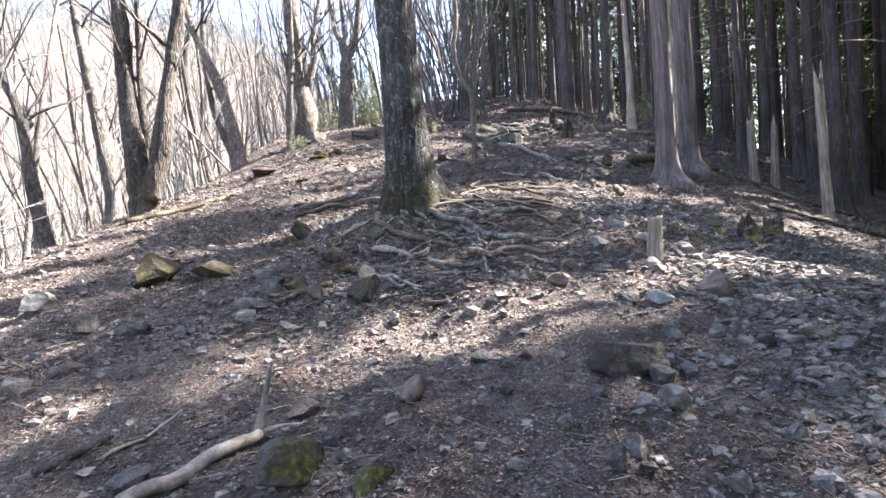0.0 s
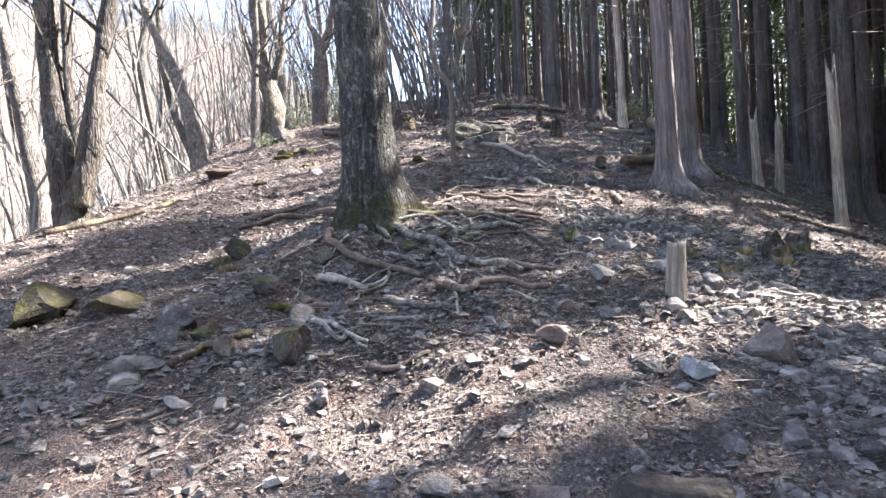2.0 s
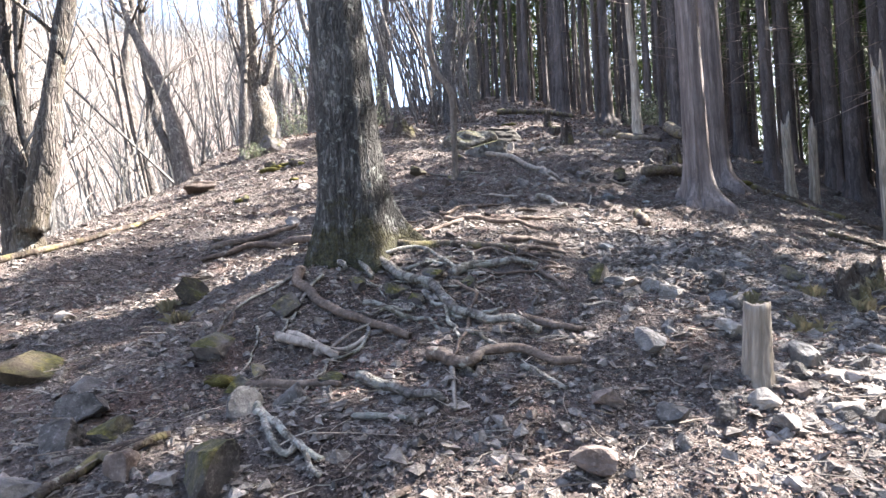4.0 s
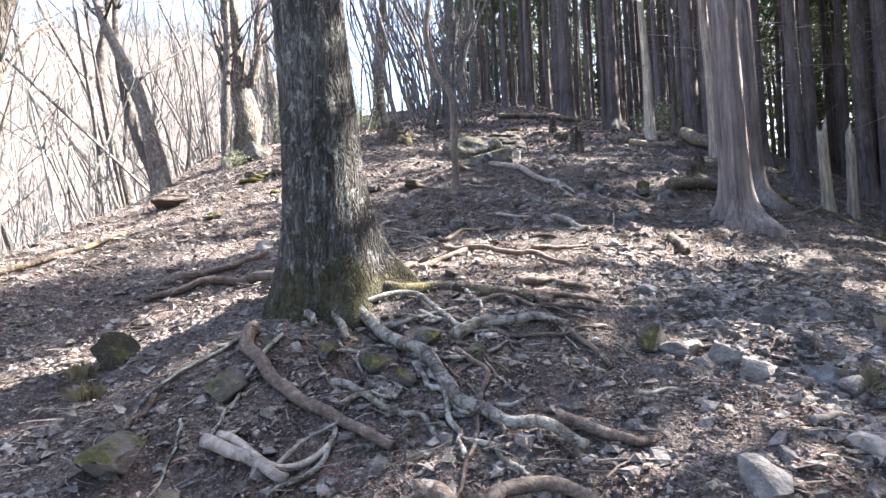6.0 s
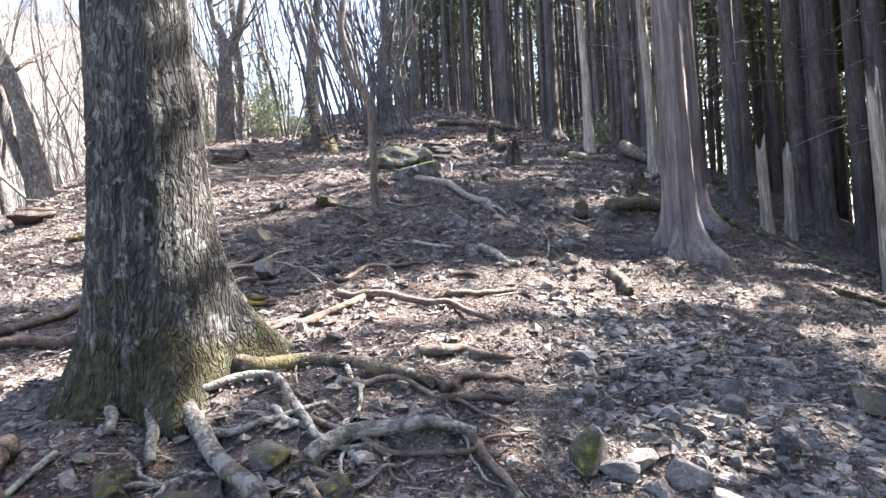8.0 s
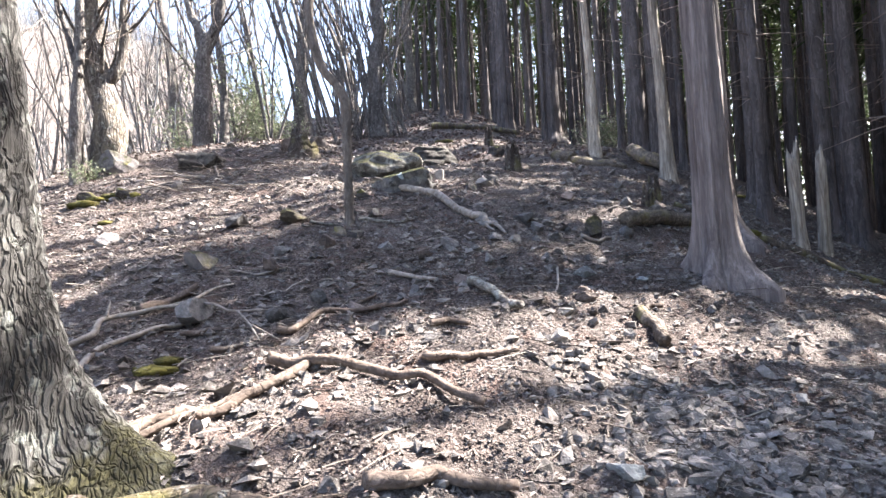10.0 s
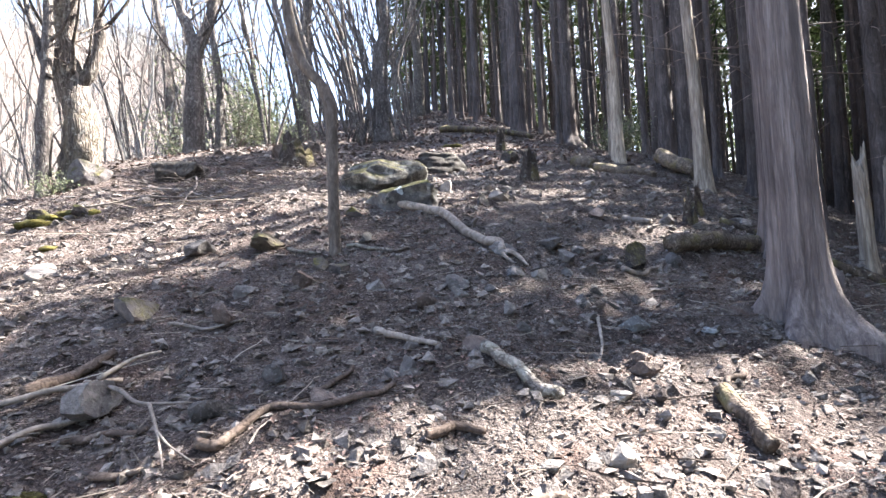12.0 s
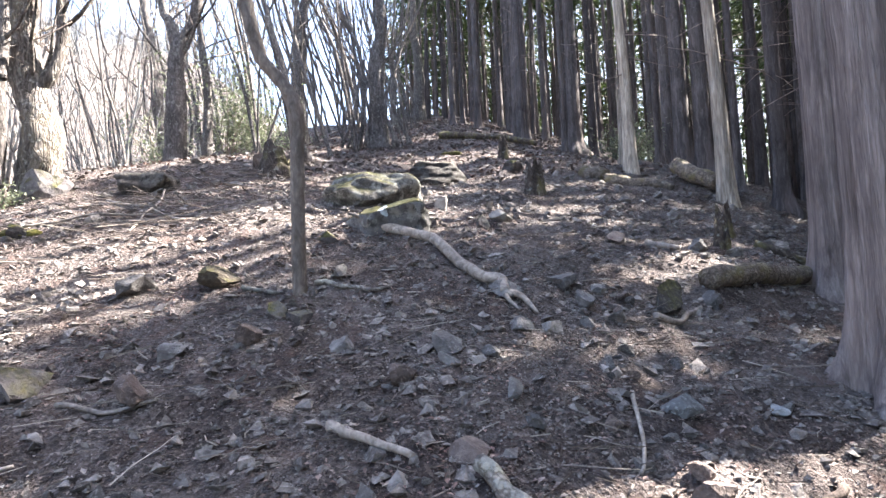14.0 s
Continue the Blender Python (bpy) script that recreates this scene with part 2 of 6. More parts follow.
MOSSY_BARK = bark_material("mossy_grey_bark", (0.05, 0.046, 0.042), (0.13, 0.121, 0.112), (0.27, 0.255, 0.235), 0.13, 0.0, 0.44, (0.17, 0.15, 0.105), 0.04, True, 0.75, 22, 0.14)
TWIG = bark_material("twig_bark", (0.1, 0.085, 0.075), (0.19, 0.165, 0.15), (0.29, 0.26, 0.23), 0.5, 0.0, 0.0, None, 0.004, True, 0.2)
DEAD = bark_material("bleached_dead_wood", (0.16, 0.14, 0.115), (0.33, 0.305, 0.26), (0.5, 0.47, 0.41), 0.08, 0.0, 0.3, None, 0.012, True, 0.5)
STICK = bark_material("bleached_stick_wood", (0.11, 0.098, 0.085), (0.25, 0.232, 0.208), (0.42, 0.4, 0.36), 1.0, 0.0, 0.3, None, 0.006, True, 0.2)
LOG_WOOD = bark_material("fibrous_log_wood", (0.07, 0.06, 0.05), (0.17, 0.148, 0.122), (0.33, 0.3, 0.25), 1.0, 0.0, 0.36, (0.17, 0.15, 0.06), 0.02, True, 0.6, 22, 0.1)
ROTTEN = bark_material("rotten_log_wood", (0.028, 0.022, 0.018), (0.08, 0.067, 0.056), (0.18, 0.155, 0.13), 0.5, 0.0, 0.42, (0.16, 0.15, 0.05), 0.015, True, 0.5)
LEAVES = litter_material("fallen_leaves", [(0.0, (0.045, 0.034, 0.03)), (0.4, (0.112, 0.087, 0.077)), (0.7, (0.18, 0.146, 0.13)), (0.9, (0.25, 0.21, 0.187)), (1.0, (0.34, 0.3, 0.268))], 0.8, (1.2, 0.9, 0.82))
TWIGS = litter_material("fallen_twigs", [(0.0, (0.05, 0.039, 0.032)), (0.5, (0.13, 0.107, 0.09)), (0.85, (0.21, 0.185, 0.157)), (1.0, (0.32, 0.29, 0.25))])
NEEDLES = leaf_material("cedar_needles", [(0.0, (0.016, 0.026, 0.012)), (0.6, (0.035, 0.055, 0.02)), (1.0, (0.075, 0.1, 0.035))])
BROADLEAF = leaf_material("evergreen_leaves", [(0.0, (0.09, 0.11, 0.06)), (0.6, (0.19, 0.215, 0.135)), (1.0, (0.35, 0.37, 0.28))], 0.4)
GRASS = leaf_material("dry_grass", [(0.0, (0.12, 0.1, 0.06)), (0.6, (0.2, 0.17, 0.105)), (1.0, (0.15, 0.135, 0.075))], 0.3)
MOSS = rock_material("yellow_moss", (0.04, 0.039, 0.011), (0.09, 0.083, 0.022), (0.19, 0.17, 0.045), None, False, 0.95)
PAINT = Nodes("worn_white_paint", 0.7).finish((0.42, 0.47, 0.49))
FARWOOD = litter_material("far_bare_wood", [(0.0, (0.1, 0.098, 0.092)), (0.6, (0.175, 0.173, 0.164)), (1.0, (0.28, 0.277, 0.265))])

# ---------------------------------------------------------------- the lie of the land
rng = np.random.default_rng(7)
BUMP_X, BUMP_Y, BUMP_WIDTH = np.arange(-6.5, 11.6, 3.0), np.arange(1.5, 21, 2.8), 2.2
BUMPS = np.array([-0.01, -0.02, -0.0, 0.06, 0.13, 0.01, 0.0, -0.13, -0.14, -0.12, 0.04, 0.27, 0.01, 0.0, 0.04, 0.03, 0.23, -0.02, -0.01, -0.15, 0.01, 0.1, -0.29, -0.07, -0.06, 0.14, -0.08, 0.05, -0.01, 0.1, 0.18, 0.04, 0.25, -0.01, 0.04, -0.31, 0.24, -0.02, -0.12, 0.11, 0.06, 0.02, 0.44, 0.23, 0.49, -0.42, 0.04, 0.52, 0.06])


def smooth(a, b, t):
    t = np.clip((t - a) / (b - a), 0, 1)
    return t * t * (3 - 2 * t)


def lattice(i, j, seed):
    h = np.sin(i * 127.1 + j * 311.7 + seed * 74.7) * 43758.5453
    return h - np.floor(h)


def value_noise(x, y, seed):
    i, j = np.floor(x), np.floor(y)
    u, v = x - i, y - j
    u, v = u * u * (3 - 2 * u), v * v * (3 - 2 * v)
    a, b = lattice(i, j, seed), lattice(i + 1, j, seed)
    c, d = lattice(i, j + 1, seed), lattice(i + 1, j + 1, seed)
    return (a + (b - a) * u) * (1 - v) + (c + (d - c) * u) * v - 0.5


def slope(x, y):
    """The ridge: its spine climbs along y, it falls off gently to the right and steeply past the left edge; a valley and a wooded hillside beyond."""
    s = -0.10 + 0.27 * y + 0.04 * np.sqrt(np.maximum(y, 0) ** 2 + 16) + 0.05 * np.maximum(y - 6, 0)
    s = s - 0.33 * np.maximum(y - 44, 0) * smooth(44, 60, y)
    axis = 0.8 + 0.12 * np.clip(y - 8, 0, 30) + 1.5 * smooth(12, 17, y)
    u = x - axis
    fall = np.where(u > 0, 0.25 * (np.sqrt(u * u + 2.2) - 1.48), 0.09 * (np.sqrt(u * u + 2) - 1.41))
    left, right = np.maximum(-5.2 - x, 0), np.maximum(x - 12, 0)
    fall = fall + 0.55 * (np.sqrt(left ** 2 + 1.5) - 1.22) + 0.22 * (np.sqrt(right ** 2 + 9) - 3)
    s = s - fall
    s = s + 0.36 * np.clip(y - 80, 0, 220) * smooth(0, 40, -x)
    return s + 1.5 * np.maximum(-40 - x, 0) * (1 - 0.55 * smooth(90, 190, -x))


def height(x, y):
    x, y = np.asarray(x, float), np.asarray(y, float)
    z = slope(x, y)
    for k, b in enumerate(BUMP_Y):
        for m, a in enumerate(BUMP_X):
            z = z + BUMPS[k * len(BUMP_X) + m] * np.exp(-((x - a) ** 2 + (y - b) ** 2) / (2 * BUMP_WIDTH ** 2))
    z = z + 0.13 * value_noise(x * 1.1, y * 1.1, 1) + 0.06 * value_noise(x * 2.9, y * 2.9, 2) + 0.05 * value_noise(x * 7.3, y * 7.3, 3) + 0.026 * value_noise(x * 15, y * 15, 4) - 0.07 * np.abs(value_noise(x * 4.3 + 0.2 * y, y * 4.3, 5))
    return z


def off_path(x, y):
    """How far a place lies from the middle of the trodden line."""
    return np.abs(x - np.interp(y, [1.0, 2.5, 3.6, 4.6, 5.6, 6.6, 7.6, 8.6, 10.0, 12.8, 14.0], [0.25, 0.5, 0.9, 1.42, 1.5, 1.4, 1.4, 1.65, 2.2, 3.0, 3.6]))


def at(x, y, lift=0.0):
    return Vector((x, y, float(height(x, y)) + lift))


# ---------------------------------------------------------------- mesh helpers
def mesh(name, verts, faces, material, smooth_shading=True):
    me = bpy.data.meshes.new(name)
    verts, faces = np.asarray(verts, np.float32), np.asarray(faces, np.int32)
    k = faces.shape[1]
    me.vertices.add(len(verts))
    me.vertices.foreach_set("co", verts.ravel())
    me.loops.add(faces.size)
    me.loops.foreach_set("vertex_index", faces.ravel())
    me.polygons.add(len(faces))
    me.polygons.foreach_set("loop_start", np.arange(0, faces.size, k, dtype=np.int32))
    me.update(calc_edges=True)
    me.polygons.foreach_set("use_smooth", np.full(len(faces), smooth_shading))
    me.materials.append(material)
    me.validate()
    return me


def part(name, data, parent, label="", kind=""):
    ob = new(name, data)
    ob.parent = parent
    return tagged(ob, label, kind=kind)


def thing(name, label, category, where=(0, 0, 0), data=None, group="", kind=""):
    ob = new(name, data)
    ob.location = where
    return tagged(ob, label, category, group, kind)


def join(pieces):
    """Several (verts, faces) as one."""
    verts, faces, k = [], [], 0
    for v, f in pieces:
        verts.append(v)
        faces.append(np.asarray(f) + k)
        k += len(v)
    return np.concatenate(verts), np.concatenate(faces)


def spline(points, steps):
    """A smooth line through some points."""
    p = np.array([tuple(q) for q in points], float)
    if len(p) == 2:
        return p[0] + (p[1] - p[0]) * np.linspace(0, 1, steps + 1)[:, None]
    e = np.vstack([2 * p[0] - p[1], p, 2 * p[-1] - p[-2]])
    out = []
    for k in range(1, len(e) - 2):
        t = np.linspace(0, 1, steps, endpoint=False)[:, None]
        a, b, c, d = e[k - 1], e[k], e[k + 1], e[k + 2]
        out.append(0.5 * (2 * b + (c - a) * t + (2 * a - 5 * b + 4 * c - d) * t * t + (3 * b - a - 3 * c + d) * t ** 3))
    return np.vstack(out + [p[-1:]])


def tube(line, radii, sides=8, lumps=0.0, seed=0, tip=True):
    """A round, slightly lumpy limb along a line; closed at both ends."""
    line = np.asarray(line, float)
    n = len(line)
    radii = np.interp(np.linspace(0, 1, n), np.linspace(0, 1, len(radii)), radii)
    ahead = np.gradient(line, axis=0)
    ahead /= np.linalg.norm(ahead, axis=1)[:, None] + 1e-9
    ref = np.array((0.0, 0.0, 1.0)) if abs(ahead[:, 2]).mean() < 0.8 else np.array((1.0, 0.0, 0.0))
    side = np.cross(ahead, ref)
    side /= np.linalg.norm(side, axis=1)[:, None] + 1e-9
    over = np.cross(side, ahead)
    a = np.linspace(0, 2 * np.pi, sides, endpoint=False)
    r = radii[:, None] * np.ones((n, sides))
    if lumps:
        g = np.random.default_rng(seed)
        r = r * (1 + lumps * (0.5 * np.sin(2 * a + g.uniform(0, 6) + np.arange(n)[:, None] * 0.35) + 0.5 * np.sin(3 * a + g.uniform(0, 6) - np.arange(n)[:, None] * 0.5) + 0.6 * g.standard_normal((n, sides))))
    v = line[:, None, :] + r[..., None] * (np.cos(a)[None, :, None] * side[:, None, :] + np.sin(a)[None, :, None] * over[:, None, :])
    v = np.vstack([v.reshape(-1, 3), line[:1], line[-1:]])
    i, j = np.meshgrid(np.arange(n - 1), np.arange(sides), indexing="ij")
    i, j = i.ravel(), j.ravel()
    k = (j + 1) % sides
    q = np.stack([i * sides + j, i * sides + k, (i + 1) * sides + k, (i + 1) * sides + j], 1)
    f = np.vstack([q[:, [0, 2, 1]], q[:, [0, 3, 2]]])
    j = np.arange(sides)
    k = (j + 1) % sides
    f = np.vstack([f, np.stack([k * 0 + n * sides, j, k], 1), np.stack([k * 0 + n * sides + 1, (n - 1) * sides + k, (n - 1) * sides + j], 1)])
    return v, f

# ---------------------------------------------------------------- the ground, one sheet to the horizon
def spread(lo, hi, step, far, growth):
    """Even steps between lo and hi, then ever wider ones out to far on either side."""
    mid = list(np.arange(lo, hi + step / 2, step))
    for sign, edge in ((-1, lo), (1, hi)):
        d, s = 0.0, step
        while d < far:
            s *= growth
            d += s
            mid.append(edge + sign * d)
    return np.array(sorted(mid))


gx, gy = spread(-6.0, 8.0, 0.05, 420, 1.1), spread(0.8, 15.5, 0.045, 420, 1.09)
X, Y = np.meshgrid(gx, gy)
Z = height(X, Y)
n_x, n_y = len(gx), len(gy)
i, j = np.meshgrid(np.arange(n_x - 1), np.arange(n_y - 1))
i, j = i.ravel(), j.ravel()
quads = np.stack([j * n_x + i, j * n_x + i + 1, (j + 1) * n_x + i + 1, (j + 1) * n_x + i], 1)
tagged(new("ground", mesh("ground", np.stack([X, Y, Z], -1).reshape(-1, 3), quads, GROUND)), "stony brown forest soil under leaf litter on a ridge", "ground", kind="structure")

# ---------------------------------------------------------------- gaps in the cedar canopy through which the sun falls
ALONG = np.array((math.sin(SUN_AZIMUTH), math.cos(SUN_AZIMUTH)))
GAPS = []                                              # centre on the ground, half length along the sun's way, half width


def gap(x, y, half_length, half_width):
    GAPS.append((x, y, half_length, half_width))


gap(0.7, 3.95, 1.6, 0.32), gap(-1.7, 3.65, 0.9, 0.16), gap(2.75, 4.7, 0.9, 0.3)
gap(0.45, 7.75, 2.6, 0.44), gap(2.8, 8.8, 1.1, 0.52), gap(-1.8, 7.2, 1.1, 0.33), gap(-3.4, 10.9, 1.9, 0.9), gap(5.1, 8.35, 1.0, 0.3)
gap(-2.0, 11.75, 3.5, 1.3), gap(1.0, 12.8, 1.4, 0.5), gap(3.0, 13.1, 1.0, 0.36), gap(-5.6, 12.5, 3.4, 3.4), gap(-12.5, 13.0, 6.5, 16.0)
gap(-2.9, 6.75, 0.8, 0.16), gap(1.6, 17.0, 2.0, 0.35), gap(3.0, 20.5, 2.2, 0.5)
gap(2.4, 15.0, 1.2, 0.22), gap(5.2, 16.2, 1.2, 0.25), gap(2.0, 25.0, 3.0, 0.7), gap(-3.5, 18.0, 3.0, 1.2)
gap(-4.5, 24.0, 5.0, 3.5), gap(6.2, 6.9, 0.6, 0.2), gap(-2.2, 9.4, 1.0, 0.3)
gap(2.6, 10.6, 0.6, 0.1), gap(3.6, 11.4, 0.6, 0.12), gap(2.1, 12.0, 0.6, 0.1)
gap(4.2, 12.6, 0.7, 0.14), gap(3.7, 14.4, 0.8, 0.15), gap(0.2, 5.3, 0.4, 0.06), gap(6.5, 10.3, 0.8, 0.15), gap(1.0, 14.0, 0.8, 0.15)
gap(1.8, 6.35, 0.7, 0.08), gap(1.8, 5.45, 0.6, 0.08), gap(1.35, 6.95, 0.4, 0.05)
gap(2.2, 13.2, 0.8, 0.2), gap(2.7, 12.3, 0.5, 0.1), gap(1.5, 15.6, 1.2, 0.3), gap(-0.5, 15.0, 1.5, 0.5)


def sunlit(p):
    """Which of these places lie on a ray of sun that reaches the ground in a gap."""
    rise = np.zeros(len(p))
    for _ in range(3):
        foot = p[:, :2] - rise[:, None] * np.array(TO_SUN[:2])
        rise = (p[:, 2] - slope(foot[:, 0], foot[:, 1])) / TO_SUN[2]
    foot = p[:, :2] - rise[:, None] * np.array(TO_SUN[:2])
    free = np.zeros(len(p), bool)
    for x, y, a, b in GAPS:
        d = foot - np.array((x, y))
        u, w = d @ ALONG, d @ np.array((-ALONG[1], ALONG[0]))
        free |= (u / (a + 0.35)) ** 2 + (w / (b + 0.14 + 0.5 * min(b, 0.5))) ** 2 < 1
    return free


# ---------------------------------------------------------------- trees
def limb(start, way, length, radius, steps, wander, lift, g):
    """A crooked line that starts at a place, heads one way and slowly turns upwards."""
    p, d = [np.array(start, float)], np.array(way, float)
    d /= np.linalg.norm(d)
    for _ in range(steps):
        d = d + wander * g.standard_normal(3) + np.array((0, 0, lift))
        d /= np.linalg.norm(d)
        p.append(p[-1] + d * length / steps)
    return np.array(p)


TWIGGY = [4, 3]                                         # side twigs on a limb and on a branch


def branches(line, radii, g, count, length, spread_out, level, twigs, thick, start=0.35):
    """Bare side branches and twigs along a stem."""
    n = len(line)
    for _ in range(count):
        t = g.uniform(start, 1.0) ** 0.8
        k = min(int(t * (n - 1)), n - 2)
        r = np.interp(t, np.linspace(0, 1, len(radii)), radii)
        axis = line[k + 1] - line[k]
        axis /= np.linalg.norm(axis) + 1e-9
        a = g.uniform(0, 2 * np.pi)
        out = np.array((math.cos(a), math.sin(a), g.uniform(-0.1, 0.5)))
        way = axis * (1 - spread_out) + out * spread_out
        size = length * g.uniform(0.5, 1.1) * (1.15 - 0.6 * t)
        r = max(min(r * g.uniform(0.3, 0.6), size * 0.02), 0.004)
        own = limb(line[k], way, size, r, 5 if level else 4, 0.16, 0.06, g)
        (thick if level > 1 else twigs).append(tube(own, [r, r * 0.7, r * 0.25], 5 if level > 1 else 3))
        if level:
            branches(own, [r, r * 0.7, r * 0.25], g, TWIGGY[0] if level > 1 else TWIGGY[1], size * 0.55, 0.55, level - 1, twigs, thick, 0.25)


def bare_tree(name, where, stems, label, group, seed, bark=None, count=7, reach=2.2, base_flare=1.5, level=2):
    """A leafless tree of one or more stems; each stem is (list of places from its foot, first radius, last radius)."""
    g = np.random.default_rng(seed)
    root = thing(name, label, "tree", where, None, group)
    for k, (points, r0, r1) in enumerate(stems):
        line = spline(points, 6)
        if r0 > 0.07:                                  # gnarled: it wanders and swells
            u = np.linspace(0, 1, len(line))
            for size in (7.0, 15.0):
                line[1:, :2] += 1.2 * r0 / size * np.stack([np.sin(size * u + g.uniform(0, 6)), np.sin(size * u + g.uniform(0, 6))], 1)[1:] * np.clip(6 * u, 0, 1)[1:, None]
        radii = np.linspace(r0, r1, len(line)) * (1 + 0.09 * np.sin(np.linspace(0, 19, len(line)) + seed))
        if k == 0:
            h = np.linalg.norm(line - line[0], axis=1)
            radii = radii * (1 + (base_flare - 1) * np.exp(-h / (1.6 * r0)))
        stem = tube(line, radii, 16 if r0 > 0.1 else 9, 0.1, seed + k)
        part("trunk" if k == 0 else "stem", mesh("trunk", *stem, bark or BARE_BARK), root)
        for _ in range(count):
            limbs, twigs = [], []
            branches(line, list(radii), g, 1, reach, 0.6, level, twigs, limbs, 0.3)
            own = part("limb", mesh("limb", *limbs[0], bark or BARE_BARK), root) if limbs else root
            part("twig_spray", mesh("twig_spray", *join(twigs), TWIG), own, "", "stuff")
    return root


def spray_template():
    """A drooping spray of cedar foliage: narrow blades off a bent midrib."""
    v, f = [], []
    for k in range(5):
        s, side = k / 5, 1 if k % 2 else -1
        x0, x1 = s * 0.9, s * 0.9 + 0.42
        y1 = side * (0.38 - 0.22 * s)
        z0, z1 = -0.25 * s * s, -0.25 * (s + 0.3) ** 2 - 0.06
        b = len(v)
        v += [(x0, -0.05 * side, z0), (x0 + 0.2, 0.06 * side, z0), (x1, y1, z1)]
        f.append((b, b + 1, b + 2))
    b = len(v)
    v += [(0, 0.07, 0), (0, -0.07, 0.02), (1.15, 0, -0.3)]
    f.append((b, b + 1, b + 2))
    return np.array(v), np.array(f)


SPRAY_V, SPRAY_F = spray_template()


def scatter(template_v, template_f, where, size, turn, tilt, squash=None):
    """Many copies of a small template as one mesh: place, size, turn about z and tilt for each."""
    n = len(where)
    v = template_v[None] * (size[:, None, None] if squash is None else size[:, None, None] * squash[:, None, :])
    c, s = np.cos(tilt)[:, None], np.sin(tilt)[:, None]
    x, z = v[..., 0] * c + v[..., 2] * s, -v[..., 0] * s + v[..., 2] * c
    y = v[..., 1]
    c, s = np.cos(turn)[:, None], np.sin(turn)[:, None]
    v = np.stack([x * c - y * s, x * s + y * c, z], -1) + where[:, None, :]
    f = template_f[None] + (np.arange(n) * len(template_v))[:, None, None]
    return v.reshape(-1, 3), f.reshape(-1, template_f.shape[1])


def cedar_crown(g, low, top, reach, count, offset=None, grown=1.0):
    """Foliage sprays round the upper trunk, wide below and pointed above; with offset, the canopy's gaps stay free."""
    h = low + (top - low) * g.beta(1.1, 1.5, count)
    wide = reach * (1 - (h - low) / (top - low + 0.5)) ** 0.75
    a, r = g.uniform(0, 2 * np.pi, count), np.sqrt(g.uniform(0.02, 1, count))
    p = np.stack([np.cos(a) * r * wide, np.sin(a) * r * wide, h - 0.25 * r * wide], 1)
    keep = np.ones(count, bool) if offset is None else ~sunlit(p + np.array(offset))
    p, a = p[keep], a[keep]
    m = len(p)
    return scatter(SPRAY_V, SPRAY_F, p, grown * g.uniform(0.45, 0.95, m), a + g.normal(0, 0.5, m), g.normal(0.25, 0.3, m))


def cedar_trunk(g, r0, tall, lean, sides=18, flare=0.75):
    """A straight, slightly fluted trunk that swells into buttresses at the foot."""
    h = np.concatenate([np.array((-0.5, -0.15, 0, 0.06, 0.13, 0.22, 0.34, 0.5, 0.75, 1.0, 1.3, 1.6, 2.0, 2.5, 3.0, 3.5)), np.linspace(4.2, tall, 12)])
    a = np.linspace(0, 2 * np.pi, sides, endpoint=False)
    foot = flare * (0.85 * np.exp(-np.maximum(h, -0.1) / 0.17) + 0.22 * np.exp(-np.maximum(h, 0) / 0.6))
    flute = 0.5 + 0.5 * np.cos(5 * a + g.uniform(0, 6)) * (0.6 + 0.4 * np.sin(2 * a + g.uniform(0, 6)))
    r = r0 * (1 - 0.75 * np.clip(h, 0, None) / tall)[:, None] * (1 + foot[:, None] * (0.12 + 1.35 * np.clip(flute, 0, 1) ** 1.4) + 0.025 * g.standard_normal((len(h), sides)) + 0.05 * np.cos(3 * a + g.uniform(0, 6)))
    if sides > 30:                                     # long grooves between the strands of bark
        for _ in range(13):
            turn = np.angle(np.exp(1j * (a[None, :] - g.uniform(0, 6.28) - 0.1 * np.sin(1.3 * h[:, None] + g.uniform(0, 6)))))
            r = r * (1 - g.uniform(0.05, 0.13) * np.exp(-(turn / 0.07) ** 2) * (0.55 + 0.45 * np.sin(2.1 * h[:, None] + g.uniform(0, 6))))
    v = np.stack([np.cos(a) * r + (lean[0] * h)[:, None], np.sin(a) * r + (lean[1] * h)[:, None], h[:, None] + 0 * r], -1).reshape(-1, 3)
    i, j = np.meshgrid(np.arange(len(h) - 1), np.arange(sides), indexing="ij")
    i, j = i.ravel(), j.ravel()
    k = (j + 1) % sides
    return v, np.stack([i * sides + j, i * sides + k, (i + 1) * sides + k, (i + 1) * sides + j], 1)


def dead_sticks(g, r0, low, top, count):
    """Short dead side branches that stick out of the trunk, one by one."""
    out = []
    for _ in range(count):
        a, h = g.uniform(0, 2 * np.pi), g.uniform(low, top)
        way = (math.cos(a), math.sin(a), g.uniform(-0.5, 0.15))
        size = g.uniform(0.3, 1.5)
        out.append(tube(limb((math.cos(a) * r0 * 0.5, math.sin(a) * r0 * 0.5, h), way, size, 0.01, 4, 0.1, -0.03, g), [0.014, 0.009, 0.003], 3))
    return out


CEDAR_LABEL = "tall straight cedar with grey-brown fibrous bark"


